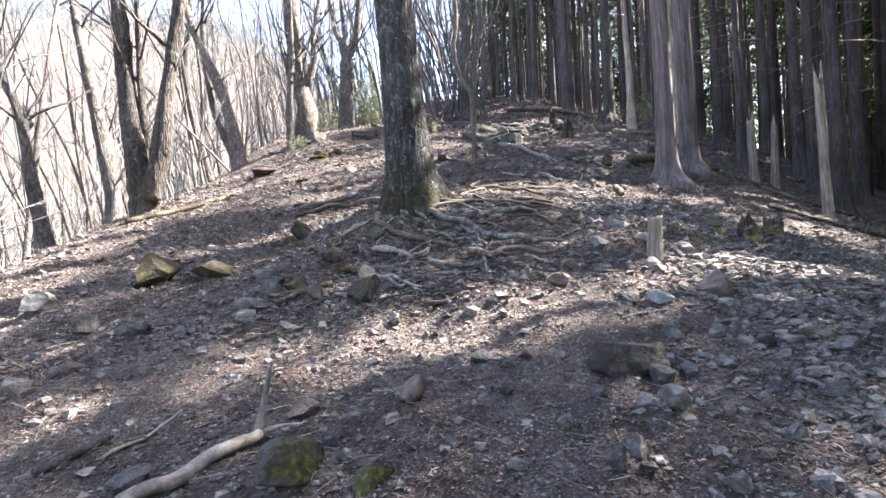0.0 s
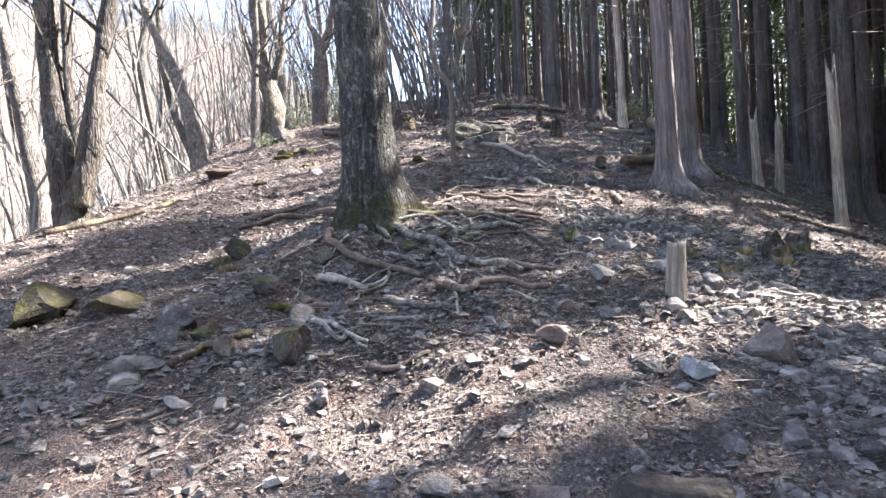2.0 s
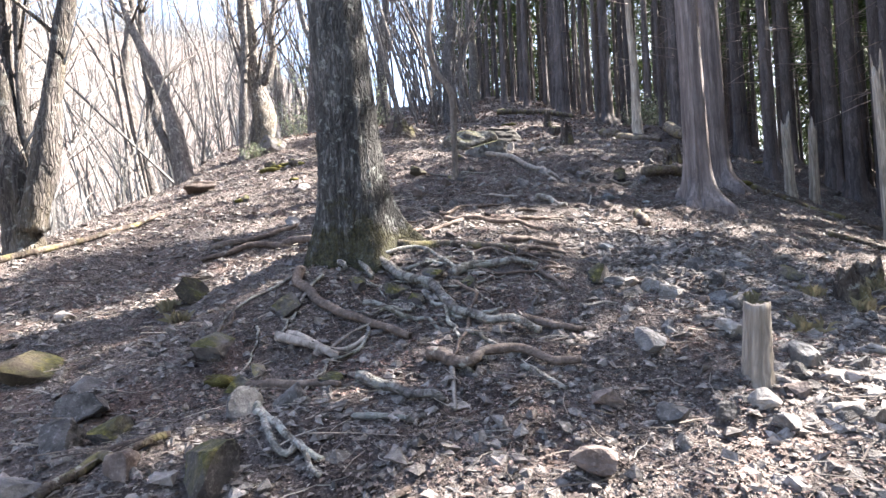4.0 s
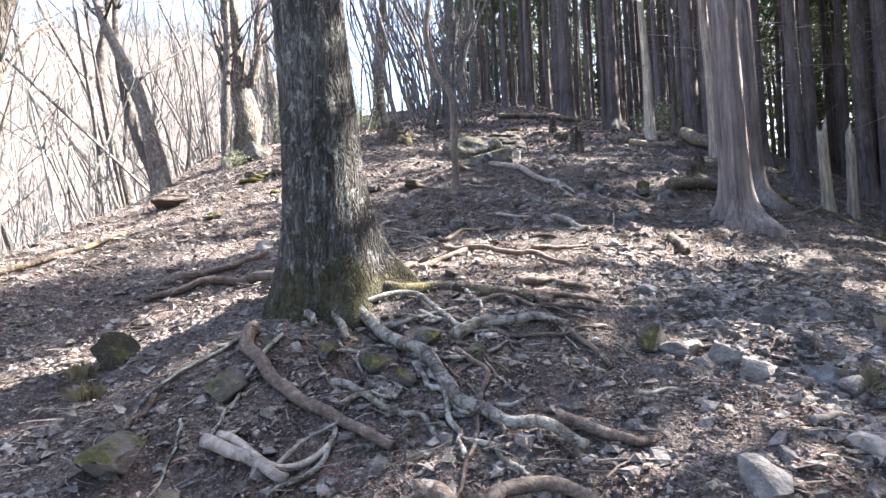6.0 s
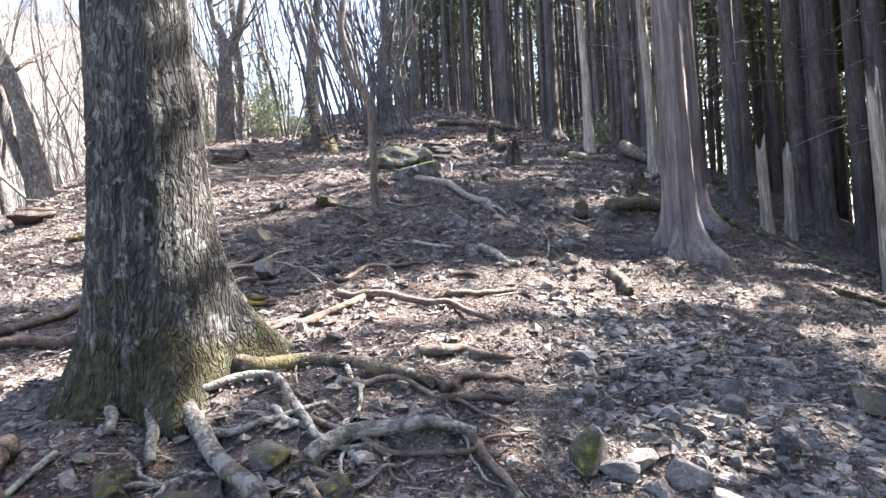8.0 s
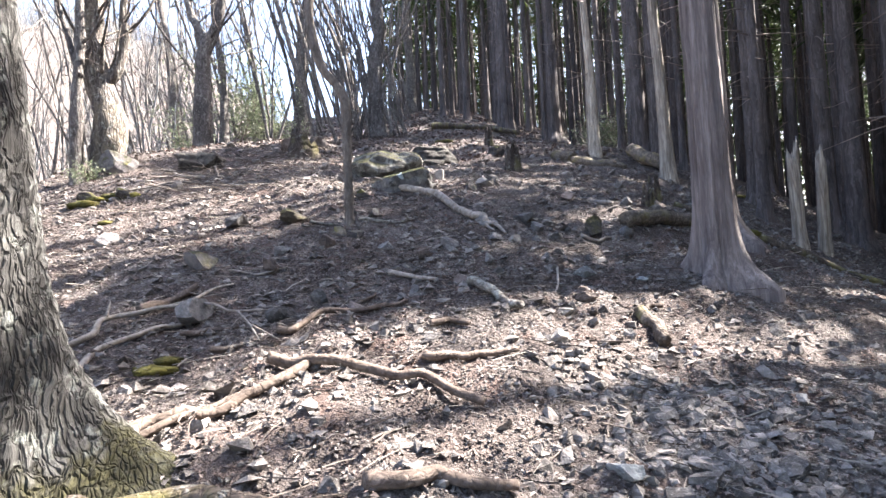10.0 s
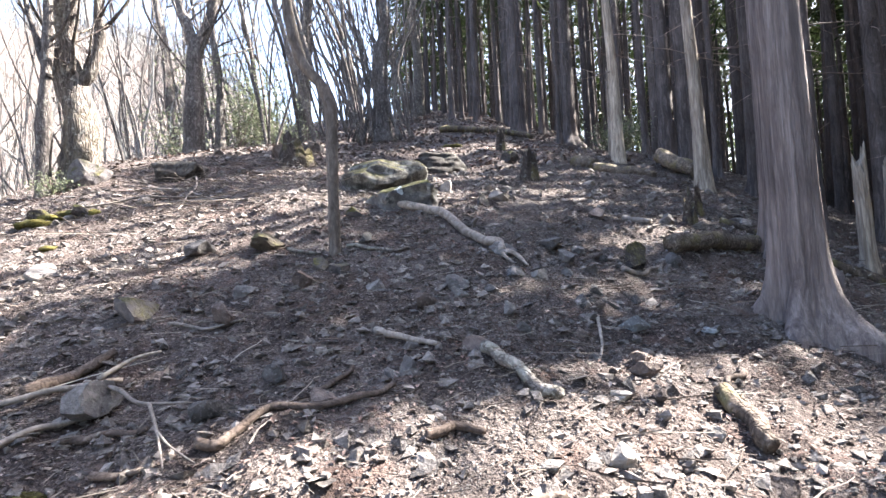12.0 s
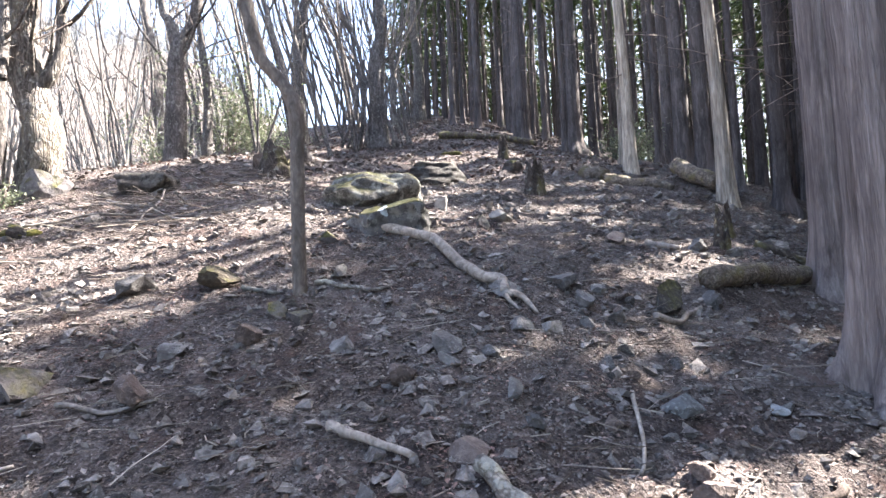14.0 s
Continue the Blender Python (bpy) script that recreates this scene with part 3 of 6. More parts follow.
def cedar(where, r0, seed, tall=19.0, low=8.0, lean=(0, 0), sprays=420, free=False, sides=18, flare=0.75, sticks=14, label=CEDAR_LABEL, grown=1.0):
    g = np.random.default_rng(seed)
    ob = thing("cedar_tree", label, "tree", where, None, "cedar plantation")
    part("trunk", mesh("trunk", *cedar_trunk(g, r0, tall, lean, sides, flare), LIT_CEDAR_BARK if sides > 30 else CEDAR_BARK), ob)
    if sprays:
        part("crown", mesh("crown", *cedar_crown(g, low, tall + 0.8, 2.1, sprays, tuple(where) if free else None, grown), NEEDLES, False), ob)
    if sticks:
        shapes = dead_sticks(g, r0, 2.0, low + 1.5, sticks)
        for shape in shapes if sides > 15 else [join(shapes)]:
            part("dead_twig", mesh("dead_twig", *shape, TWIG), ob, "", "" if sides > 15 else "stuff")
    return ob


# the cedars at the edge of the plantation, one by one
def near_cedar(x, y, diameter, seed, lean=(0, 0), flare=0.75, label=CEDAR_LABEL, sides=20, tall=19.0, low=8.5):
    return cedar(at(x, y), diameter / 2, seed, tall, low, lean, 420, True, sides, flare, 0 if sides > 30 else 16, label)


near_cedar(4.3, 10.0, 0.345, 101, (-0.012, 0.004), 1.15, "large cedar with flared foot and grey stringy bark", 84)
near_cedar(5.45, 11.6, 0.38, 102, (-0.008, 0.0), 1.0, "cedar with flared foot close behind another cedar", 72)
near_cedar(5.61, 30.4, 0.30, 103), near_cedar(5.83, 23.84, 0.27, 104), near_cedar(8.24, 25.5, 0.49, 105, (0, 0), 1.1)
near_cedar(9.4, 26.6, 0.28, 106), near_cedar(7.69, 17.74, 0.34, 107), near_cedar(8.0, 17.5, 0.33, 108), near_cedar(7.5, 18.4, 0.16, 109)
near_cedar(8.4, 15.9, 0.25, 110), near_cedar(8.7, 15.1, 0.30, 111), near_cedar(10.0, 14.8, 0.34, 112), near_cedar(9.6, 12.9, 0.30, 113)
near_cedar(9.95, 14.1, 0.36, 114), near_cedar(10.4, 13.2, 0.30, 115), near_cedar(11.1, 30.3, 0.41, 116), near_cedar(7.0, 27.5, 0.28, 117)
near_cedar(6.2, 25.8, 0.30, 118), near_cedar(8.1, 16.6, 0.15, 119), near_cedar(9.2, 18.6, 0.28, 120), near_cedar(9.0, 20.6, 0.31, 121)
near_cedar(8.9, 22.6, 0.25, 122), near_cedar(7.9, 13.9, 0.20, 123), near_cedar(8.8, 11.7, 0.28, 124), near_cedar(4.9, 33.5, 0.28, 125)
near_cedar(11.2, 15.6, 0.33, 126), near_cedar(10.6, 17.2, 0.30, 127), near_cedar(7.4, 31.5, 0.33, 128), near_cedar(6.4, 36.0, 0.33, 129)

TAKEN = [(o.location.x, o.location.y) for o in scene.objects if o.name.startswith("cedar_tree")]


def in_a_beam(x, y):
    """Whether a trunk here would stand in one of the great beams of sun."""
    for gx0, gy0, a, b in GAPS:
        d = np.array((x - gx0, y - gy0))
        if b > 0.25 and abs(d @ np.array((-ALONG[1], ALONG[0]))) < 0.75 * min(b, 0.8) and 0 < d @ ALONG < 17:
            return True
    return False


def forest_edge(y):
    # unseen below y = 7.5: cedars added there to block sky and sun
    return float(np.interp(y, [-13, -4, 1, 6, 7.5, 9, 11, 16, 22, 26, 32, 40, 60], [2.0, 3.5, 6.2, 6.8, 8.6, 9.3, 9.0, 8.8, 8.2, 7.0, 5.8, 4.2, 3.0]))


# further in, the rest of the plantation: the nearer ones one by one, the far ones together; unseen ones included
spots = []
for row in range(42):
    for column in range(22):
        y = -12.5 + 2.15 * row + rng.uniform(-0.8, 0.8)
        x = forest_edge(y) + 0.5 + 2.1 * column + rng.uniform(-0.8, 0.8)
        if (y < 7 and x > 24) or (x < 20 and in_a_beam(x, y)) or rng.uniform() < 0.12 + 0.015 * column or min((x - a) ** 2 + (y - b) ** 2 for a, b in TAKEN) < 1.0:
            continue
        spots.append((x, y))
spots.sort(key=lambda s: math.hypot(s[0] - 6, 0.8 * (s[1] - 13)))
pattern = [cedar((0, 0, -60 - 30 * k), 0.11 + 0.012 * k, 300 + k, 18.0 + 0.6 * k, 7.5 + 0.5 * k, (0.003 * (k - 2), 0.002 * (2 - k)), 220, False, 12, 0.6, 12) for k in range(6)]
for count, (x, y) in enumerate(spots[:265]):
    if x < 26 and -9 < y < 27:                          # these shade the path
        cedar(at(x, y, -0.05), rng.uniform(0.09, 0.16), 1000 + count, rng.uniform(17.5, 21), rng.uniform(8.5, 11) - 1.5 * (x > 13), (rng.normal(0, 0.008), rng.normal(0, 0.008)), 380, True, 12, 0.6, 12, CEDAR_LABEL, 1.0 if x < 20 else 1.4)
    else:
        m = Matrix.Translation(at(x, y, -0.05)) @ pose(0, 0, 0, rng.normal(0, 0.7), rng.normal(0, 0.7), rng.uniform(0, 360))
        if pattern[count % 6].location.z < -50:
            pattern[count % 6].matrix_basis = m
        else:
            copy_thing(pattern[count % 6], m)
trunks, crowns = [], []
for count, (x, y) in enumerate(spots[265:]):
    if y > 46 and count % 5 in (0, 2):                  # thinner past the crest
        continue
    g = np.random.default_rng(5000 + count)
    p = np.array(at(x, y, -0.05))
    trunks.append(tube(p + np.array([(0, 0, -0.3), (0, 0, 6), (0, 0, 18)]), [0.2, 0.15, 0.03], 7))
    v, f = cedar_crown(g, 2.0 if x > 13 and y < 30 else 6.5, 19, 2.4, 105, None, 2.0)
    crowns.append((v + p, f))
for _ in range(90):                                    # slender suppressed stems between the others
    y = rng.uniform(11, 25)
    x = forest_edge(y) + 1.2 + 22 * rng.uniform() ** 1.4
    if in_a_beam(x, y) or min((x - a) ** 2 + (y - b) ** 2 for a, b in TAKEN) < 0.5:
        continue
    p, r = np.array(at(x, y, -0.05)), rng.uniform(0.055, 0.1)
    trunks.append(tube(p + np.array([(0, 0, -0.3), (rng.normal(0, 0.1), rng.normal(0, 0.1), 6), (rng.normal(0, 0.25), rng.normal(0, 0.25), 16)]), [1.5 * r, r, 0.4 * r], 7))
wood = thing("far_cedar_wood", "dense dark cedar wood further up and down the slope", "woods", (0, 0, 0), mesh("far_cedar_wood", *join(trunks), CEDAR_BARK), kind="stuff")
part("crowns", mesh("crowns", *join(crowns), NEEDLES, False), wood, "dark green cedar foliage", "stuff")

# the great tree beside the path
g = np.random.default_rng(5)
foot = at(-0.4, 7.15)
oak = thing("oak_tree", "large tree with grey furrowed bark and mossy flared foot", "tree", foot)
sides, rings = 160, 150
h = np.concatenate([np.linspace(-0.45, 1.4, 80), np.linspace(1.43, 6.5, rings - 80)])
a = np.linspace(0, 2 * np.pi, sides, endpoint=False)
core = 0.275 - 0.011 * np.clip(h - 1.0, 0, None)
r = core[:, None] * (1 + 0.3 * np.exp(-np.clip(h + 0.1, 0, None) / 0.4)[:, None] + 0 * a)
for angle, much, width, fade in ((3.58, 0.55, 0.36, 0.42), (4.2, 0.3, 0.22, 0.2), (5.3, 0.75, 0.27, 0.26), (0.2, 3.0, 0.36, 0.28), (5.75, 0.5, 0.3, 0.2), (1.1, 0.6, 0.4, 0.25), (2.4, 0.6, 0.4, 0.25)):
    turn = np.angle(np.exp(1j * (a[None, :] - angle - 0.12 * np.sin(5 * h[:, None] + angle))))
    r = r + core[:, None] * much * np.exp(-(turn / (width * (1 + 0.35 * np.clip(h, 0, 1))[:, None])) ** 2) * np.exp(-np.clip(h + 0.1, 0, None) / fade)[:, None]
furrow = np.zeros_like(r)
for k in range(16):
    furrow += np.sin((9 + k * 2) * a[None, :] + g.uniform(0, 6) + 0.9 * np.sin(h[:, None] * g.uniform(1, 3) + g.uniform(0, 6))) / (4 + 0.3 * k)
r = r * (1 + 0.022 * furrow + 0.012 * g.standard_normal(r.shape) + 0.03 * np.cos(2 * a + 0.8 * h[:, None]))
sway = np.interp(h, [-0.5, 0.3, 1.3, 2.1, 2.8, 6.5], [0.0, -0.01, -0.05, -0.10, -0.15, -0.42])
v = np.stack([np.cos(a) * r + sway[:, None], np.sin(a) * r, h[:, None] + 0 * r], -1).reshape(-1, 3)
i, j = np.meshgrid(np.arange(rings - 1), np.arange(sides), indexing="ij")
i, j = i.ravel(), j.ravel()
k = (j + 1) % sides
part("trunk", mesh("trunk", v, np.stack([i * sides + j, i * sides + k, (i + 1) * sides + k, (i + 1) * sides + j], 1), OAK_BARK), oak)
for way, size, r0 in (((-0.5, 0.2, 1), 6.0, 0.17), ((0.55, 0.1, 1), 5.5, 0.15), ((0.05, -0.6, 0.9), 4.5, 0.11), ((-0.2, 0.8, 0.8), 5.0, 0.12)):
    line = limb((-0.42, 0, 6.2), way, size, r0, 9, 0.1, 0.04, g)
    bough = part("bough", mesh("bough", *tube(line, [r0, r0 * 0.7, r0 * 0.25], 9, 0.03, 3), OAK_BARK), oak)
    limbs, twigs = [], []
    branches(line, [r0, r0 * 0.7, r0 * 0.25], g, 8, 2.6, 0.6, 2, twigs, limbs, 0.2)
    for shape in limbs:
        part("branch", mesh("branch", *shape, OAK_BARK), bough)
    part("twig_spray", mesh("twig_spray", *join(twigs), TWIG), bough, "", "stuff")



def lying(points, radius, lift=0.35, sides=9, steps=7, wobble=0.012, taper=0.55, seed=1):
    """A root or branch that follows the ground through some places on the plan; lift: how far it stands clear, in radii."""
    flat = spline([(x, y, 0) for x, y in points], steps)
    g = np.random.default_rng(seed)
    sway = g.standard_normal((len(flat) + 6, 2))
    sway = sum(w * sway[k:k + len(flat)] for k, w in enumerate((0.2, 0.5, 0.8, 1.0, 0.8, 0.5, 0.2)))
    flat[:, :2] += 0.8 * wobble * sway
    flat[:, 2] = height(flat[:, 0], flat[:, 1]) + (lift + 0.5) * radius
    z = flat[:, 2].copy()
    for _ in range(2):
        z[1:-1] = np.maximum((z[:-2] + z[1:-1] + z[2:]) / 3, flat[1:-1, 2] - 0.5 * radius)
    flat[:, 2] = z
    return flat, tube(flat, [radius, radius * (1 + taper) / 2, radius * taper], sides, 0.035, seed)


def root_of_oak(points, radius, material=None, lift=0.35, taper=0.5):
    data = mesh("root", *lying(points, 1.12 * radius, lift, 10, 9, 0.009, taper, len(oak.children))[1], material or ROOT_BARK)
    data.transform(Matrix.Translation(-foot))
    part("root", data, oak)


root_of_oak([(-0.25, 7.0), (-0.18, 6.85), (0.03, 6.55), (0.29, 6.13), (0.46, 5.82), (0.68, 5.60), (0.95, 5.41)], 0.043, None, 0.7)
root_of_oak([(-0.79, 6.55), (-0.76, 6.42), (-0.48, 6.08), (-0.17, 5.82), (0.16, 5.59)], 0.042, BROWN_ROOT, 0.35)
root_of_oak([(-0.56, 7.1), (-0.50, 6.9), (-0.43, 6.65)], 0.038, None, 0.8)
root_of_oak([(-0.38, 7.0), (-0.32, 6.85), (-0.18, 6.48)], 0.037, None, 0.8)
root_of_oak([(-0.48, 6.92), (-0.17, 6.88), (0.22, 6.91), (0.41, 6.57), (0.52, 6.43), (0.75, 6.44)], 0.021, None, 1.4)
root_of_oak([(0.0, 6.63), (0.24, 6.60), (0.49, 6.67)], 0.019, None, 1.0)
root_of_oak([(-0.1, 7.12), (0.1, 7.08), (0.43, 7.12), (0.79, 6.89), (1.02, 6.73)], 0.05, ROTTEN, 0.0)
root_of_oak([(0.45, 6.34), (0.76, 6.45), (1.12, 6.37)], 0.038, None, 0.7)
root_of_oak([(0.92, 7.07), (1.19, 7.08), (1.50, 7.08)], 0.031, BROWN_ROOT)
root_of_oak([(1.02, 6.75), (1.25, 6.83), (1.47, 6.83)], 0.026, BROWN_ROOT)
root_of_oak([(-0.20, 6.03), (0.0, 5.91), (0.22, 5.77), (0.33, 5.62)], 0.019, None, 0.9)
root_of_oak([(0.38, 5.97), (0.42, 5.66), (0.43, 5.41)], 0.017, None, 1.0)
root_of_oak([(0.46, 5.56), (0.61, 5.43), (0.72, 5.33)], 0.017, None, 0.8)
root_of_oak([(-0.75, 7.35), (-1.21, 7.85), (-1.56, 7.95), (-1.88, 7.93), (-2.15, 7.88)], 0.043, BROWN_ROOT)
root_of_oak([(0.87, 5.67), (1.10, 5.51), (1.24, 5.42)], 0.028, BROWN_ROOT)
root_of_oak([(-0.06, 7.4), (0.1, 7.62), (0.24, 7.69), (0.59, 7.84)], 0.028, BROWN_ROOT)
root_of_oak([(1.03, 6.59), (1.20, 6.60), (1.38, 6.64)], 0.019, BROWN_ROOT)
root_of_oak([(0.24, 5.27), (0.45, 5.17), (0.68, 5.20), (1.09, 5.0)], 0.037, BROWN_ROOT, 0.7)
root_of_oak([(-0.15, 5.17), (0.09, 4.97), (0.33, 4.78)], 0.032, None, 0.6)
root_of_oak([(-0.83, 5.30), (-0.54, 5.23), (-0.21, 5.09)], 0.031, BROWN_ROOT)
root_of_oak([(0.63, 7.99), (0.5, 7.8), (0.2, 7.6), (-0.1, 7.35)], 0.026, BROWN_ROOT, 0.4)

g = np.random.default_rng(77)
for k in range(26):                                    # a tangle of thin rootlets below the great tree
    a = g.uniform(-2.5, 0.15)
    start, reach = g.uniform(0.5, 1.3), g.uniform(0.35, 1.1)
    x0, y0 = -0.3 + start * math.cos(a), 6.95 + 0.9 * start * math.sin(a)
    line, b = [(x0, y0)], a + g.normal(0, 0.5)
    for _ in range(4):
        b += g.normal(0, 0.45)
        line.append((line[-1][0] + reach / 4 * math.cos(b), line[-1][1] + reach / 4 * math.sin(b)))
    root_of_oak(line, g.uniform(0.007, 0.017), ROOT_BARK if k % 2 else BROWN_ROOT, 0.9, 0.4)

# leafless trees along the left edge of the ridge, the nearer ones stem by stem
F = Vector((-5.34, 9.7, 0))
F.z = at(F.x, F.y).z


def from_foot(foot, *points):
    return [Vector(p) - foot for p in points]


bare_tree("forked_tree", F, [
    (from_foot(F, (-5.3, 9.7, 2.3), (-5.42, 9.7, 3.1), (-5.59, 9.7, 3.98), (-5.77, 9.7, 5.34), (-5.85, 9.7, 6.61), (-6.1, 9.6, 8.6), (-6.2, 9.4, 11)), 0.25, 0.06),
    (from_foot(F, (-5.25, 9.65, 2.9), (-5.14, 9.6, 3.42), (-4.97, 9.6, 4.14), (-4.84, 9.6, 5.16), (-4.63, 9.6, 6.51), (-4.4, 9.6, 8.5), (-4.3, 9.8, 10.5)), 0.20, 0.05),
    (from_foot(F, (-5.4, 9.75, 3.5), (-5.34, 9.75, 3.98), (-5.48, 9.75, 5.24), (-5.49, 9.75, 6.62), (-5.6, 9.9, 8.5)), 0.10, 0.03)],
    "old forked tree with three mossy grey stems", "bare trees", 21, MOSSY_BARK, 8, 2.4, 1.3)


def stem_tree(points, r0, r1, seed, label="leafless grey-barked tree on the ridge edge", more=(), bark=None, count=8, reach=2.4, flare=1.5, name="bare_tree"):
    foot = Vector(points[0])
    foot.z = at(foot.x, foot.y).z
    first = [(foot.x, foot.y, foot.z - 0.3)] + list(points[1:])
    return bare_tree(name, foot, [(from_foot(foot, *first), r0, r1)] + [(from_foot(foot, *p), a, b) for p, a, b in more], label, "bare trees", seed, bark, count, reach, flare)


stem_tree([(-6.42, 10.5, 2.5), (-6.56, 10.5, 3.86), (-6.82, 10.5, 5.22), (-7.24, 10.5, 7.06), (-7.7, 10.5, 9.5)], 0.17, 0.05, 22)
stem_tree([(-6.56, 9.0, 2.1), (-6.88, 9.0, 3.19), (-7.15, 9.0, 4.35), (-7.43, 9.0, 5.24), (-7.6, 9.1, 7.5)], 0.12, 0.03, 23)
stem_tree([(-7.3, 17.0, 4.4), (-7.8, 17.0, 6.31), (-8.03, 17.0, 8.15), (-7.9, 17.0, 9.99), (-8.2, 17, 13)], 0.17, 0.05, 24)
stem_tree([(-5.77, 15.5, 4.58), (-6.19, 15.5, 6.35), (-6.65, 15.5, 7.71), (-7.2, 15.5, 9.07), (-7.9, 15.5, 11.5)], 0.2, 0.06, 25, more=[([(-5.9, 15.6, 4.6), (-6.6, 15.7, 6.4), (-6.9, 15.7, 8.5), (-6.9, 15.7, 11)], 0.13, 0.04)])
stem_tree([(-4.32, 15.55, 4.9), (-4.35, 15.55, 6.2), (-4.3, 15.55, 7.3), (-4.22, 15.55, 8.4), (-4.25, 15.6, 11.5)], 0.12, 0.055, 28, more=[([(-4.25, 15.55, 7.0), (-4.42, 15.55, 7.6), (-4.6, 15.55, 8.3), (-5.0, 15.55, 10.0)], 0.065, 0.02)])
stem_tree([(-4.08, 16.03, 5.02), (-4.0, 16.03, 5.84), (-4.05, 16.03, 6.56), (-4.22, 16.03, 7.39), (-4.28, 16.03, 8.12), (-4.3, 16.03, 8.65), (-4.5, 16.1, 12.0)], 0.29, 0.19, 29, "gnarled leafless tree with shaggy bark and mossy foot", [([(-4.15, 16.03, 6.95), (-3.86, 16.03, 7.28), (-3.66, 16.03, 7.92), (-3.69, 16.03, 8.66), (-3.3, 16.1, 10.8)], 0.12, 0.05)], MOSSY_BARK)
stem_tree([(-3.56, 20.13, 6.8), (-3.51, 20.13, 7.83), (-3.44, 20.13, 8.88), (-3.37, 20.13, 9.57), (-3.14, 20.13, 10.08), (-3.0, 20.13, 10.84), (-2.7, 20.2, 14.0)], 0.25, 0.08, 30, "forked leafless tree with grey bark", [([(-3.4, 20.13, 9.4), (-3.61, 20.13, 10.08), (-3.82, 20.13, 10.83), (-4.3, 20.2, 14.0)], 0.15, 0.06)])
stem_tree([(-3.81, 23.3, 7.9), (-3.84, 23.3, 9.9), (-4.0, 23.3, 12.0), (-4.2, 23.3, 15.5)], 0.15, 0.06, 31)
stem_tree([(-6.1, 26.3, 8.2), (-6.45, 26.3, 10.8), (-6.8, 26.3, 13.6), (-7.4, 26.3, 17.5)], 0.2, 0.07, 27)
stem_tree([(-1.96, 28.0, 9.34), (-1.88, 28.0, 11.56), (-1.71, 28.0, 13.66), (-1.55, 28.0, 15.07), (-1.3, 28, 19)], 0.33, 0.1, 32)
stem_tree([(1.2, 24.0, 8.3), (1.25, 24.0, 10.04), (1.4, 24.0, 11.78), (1.36, 24.0, 12.94), (1.2, 24, 16)], 0.3, 0.1, 33, "leafless tree wrapped in climbing stems",
          [([(1.2 + 0.16 * (k - 7), 23.7 + 0.07 * (k % 5), 8.0), (1.2 + 0.1 * (k - 7) + 0.2 * math.sin(2.1 * k), 23.8, 9.4), (1.25 + 0.13 * (k - 7) + 0.25 * math.sin(1.3 * k), 24, 11.2), (1.2 + 0.24 * (k - 7), 24.1, 13.2), (1.2 + 0.3 * (k - 7) + 0.3 * math.sin(k), 24.2, 16)], 0.035 + 0.012 * (k % 4), 0.02) for k in range(15)], count=2)
stem_tree([(3.6, 40.0, 14), (3.65, 40.0, 17), (3.6, 40.0, 20), (3.5, 40, 25)], 0.4, 0.15, 34)

# the crooked sapling by the path
foot_s = Vector((0.73, 11.15, 0))
foot_s.z = at(foot_s.x, foot_s.y).z
bare_tree("crooked_sapling", foot_s, [
    (from_foot(foot_s, (0.73, 11.15, foot_s.z - 0.2), (0.735, 11.15, 4.4), (0.74, 11.15, 4.97), (0.66, 11.15, 5.2), (0.5, 11.15, 5.42), (0.41, 11.15, 5.75), (0.38, 11.15, 6.1), (0.45, 11.2, 6.7), (0.4, 11.2, 7.6)), 0.058, 0.046)],
    "slim crooked sapling with smooth bark beside the path", "", 41, SAPLING_BARK, 4, 0.7, 1.15, 1)

# the bare wood further off
TWIGGY[:] = 3, 2
pool = []
for k in range(7):
    g = np.random.default_rng(600 + k)
    lean = g.normal(0, 0.09, 2) + np.array((-0.22, 0))   # they lean out over the slope
    tall = g.uniform(9, 14)
    points = [(0, 0, -0.5)] + [(lean[0] * z * (1.25 - 0.35 * z / tall) + g.normal(0, 0.28), lean[1] * z + g.normal(0, 0.28), z) for z in (tall * 0.25, tall * 0.5, tall * 0.75, tall)]
    r0 = g.uniform(0.035, 0.085)
    stems = [(points, r0, 0.02)]
    if k % 2:
        stems.append(([(0.05, 0, -0.3), (-0.2 + 2 * lean[1], 0.2, tall * 0.3), (-0.3, -0.3 + lean[0], tall * 0.6), (-0.9, 0.3, tall * 0.9)], r0 * 0.75, 0.015))
    pool.append(bare_tree("bare_tree", (0, 0, -80 - 20 * k), stems, "slender leafless tree in the hillside wood", "bare trees", 700 + k, None, 7, 2.4, 1.3, 2))
spots = []
while len(spots) < 240:
    u = rng.uniform()
    if u < 0.42:
        x, y = -6 - 22 * rng.uniform() ** 1.3, rng.uniform(3, 46)
    elif u < 0.7:
        x, y = rng.uniform(-8, 1.6), rng.uniform(20, 44)
    else:
        x, y = rng.uniform(-1, 3.2), rng.uniform(27, 46)
    if (x > -6.5 and y < 19) or (x > 1.2 and y < 31) or min([(x - a) ** 2 + (y - b) ** 2 for a, b in spots] + [9]) < 0.8:
        continue
    spots.append((x, y))
for k, (x, y) in enumerate(spots):
    m = Matrix.Translation(at(x, y, -0.1)) @ pose(0, 0, 0, rng.normal(0, 4), rng.normal(0, 5), rng.normal(0, 40))
    if k < len(pool):
        pool[k].matrix_basis = m
    else:
        copy_thing(pool[k % len(pool)], m)

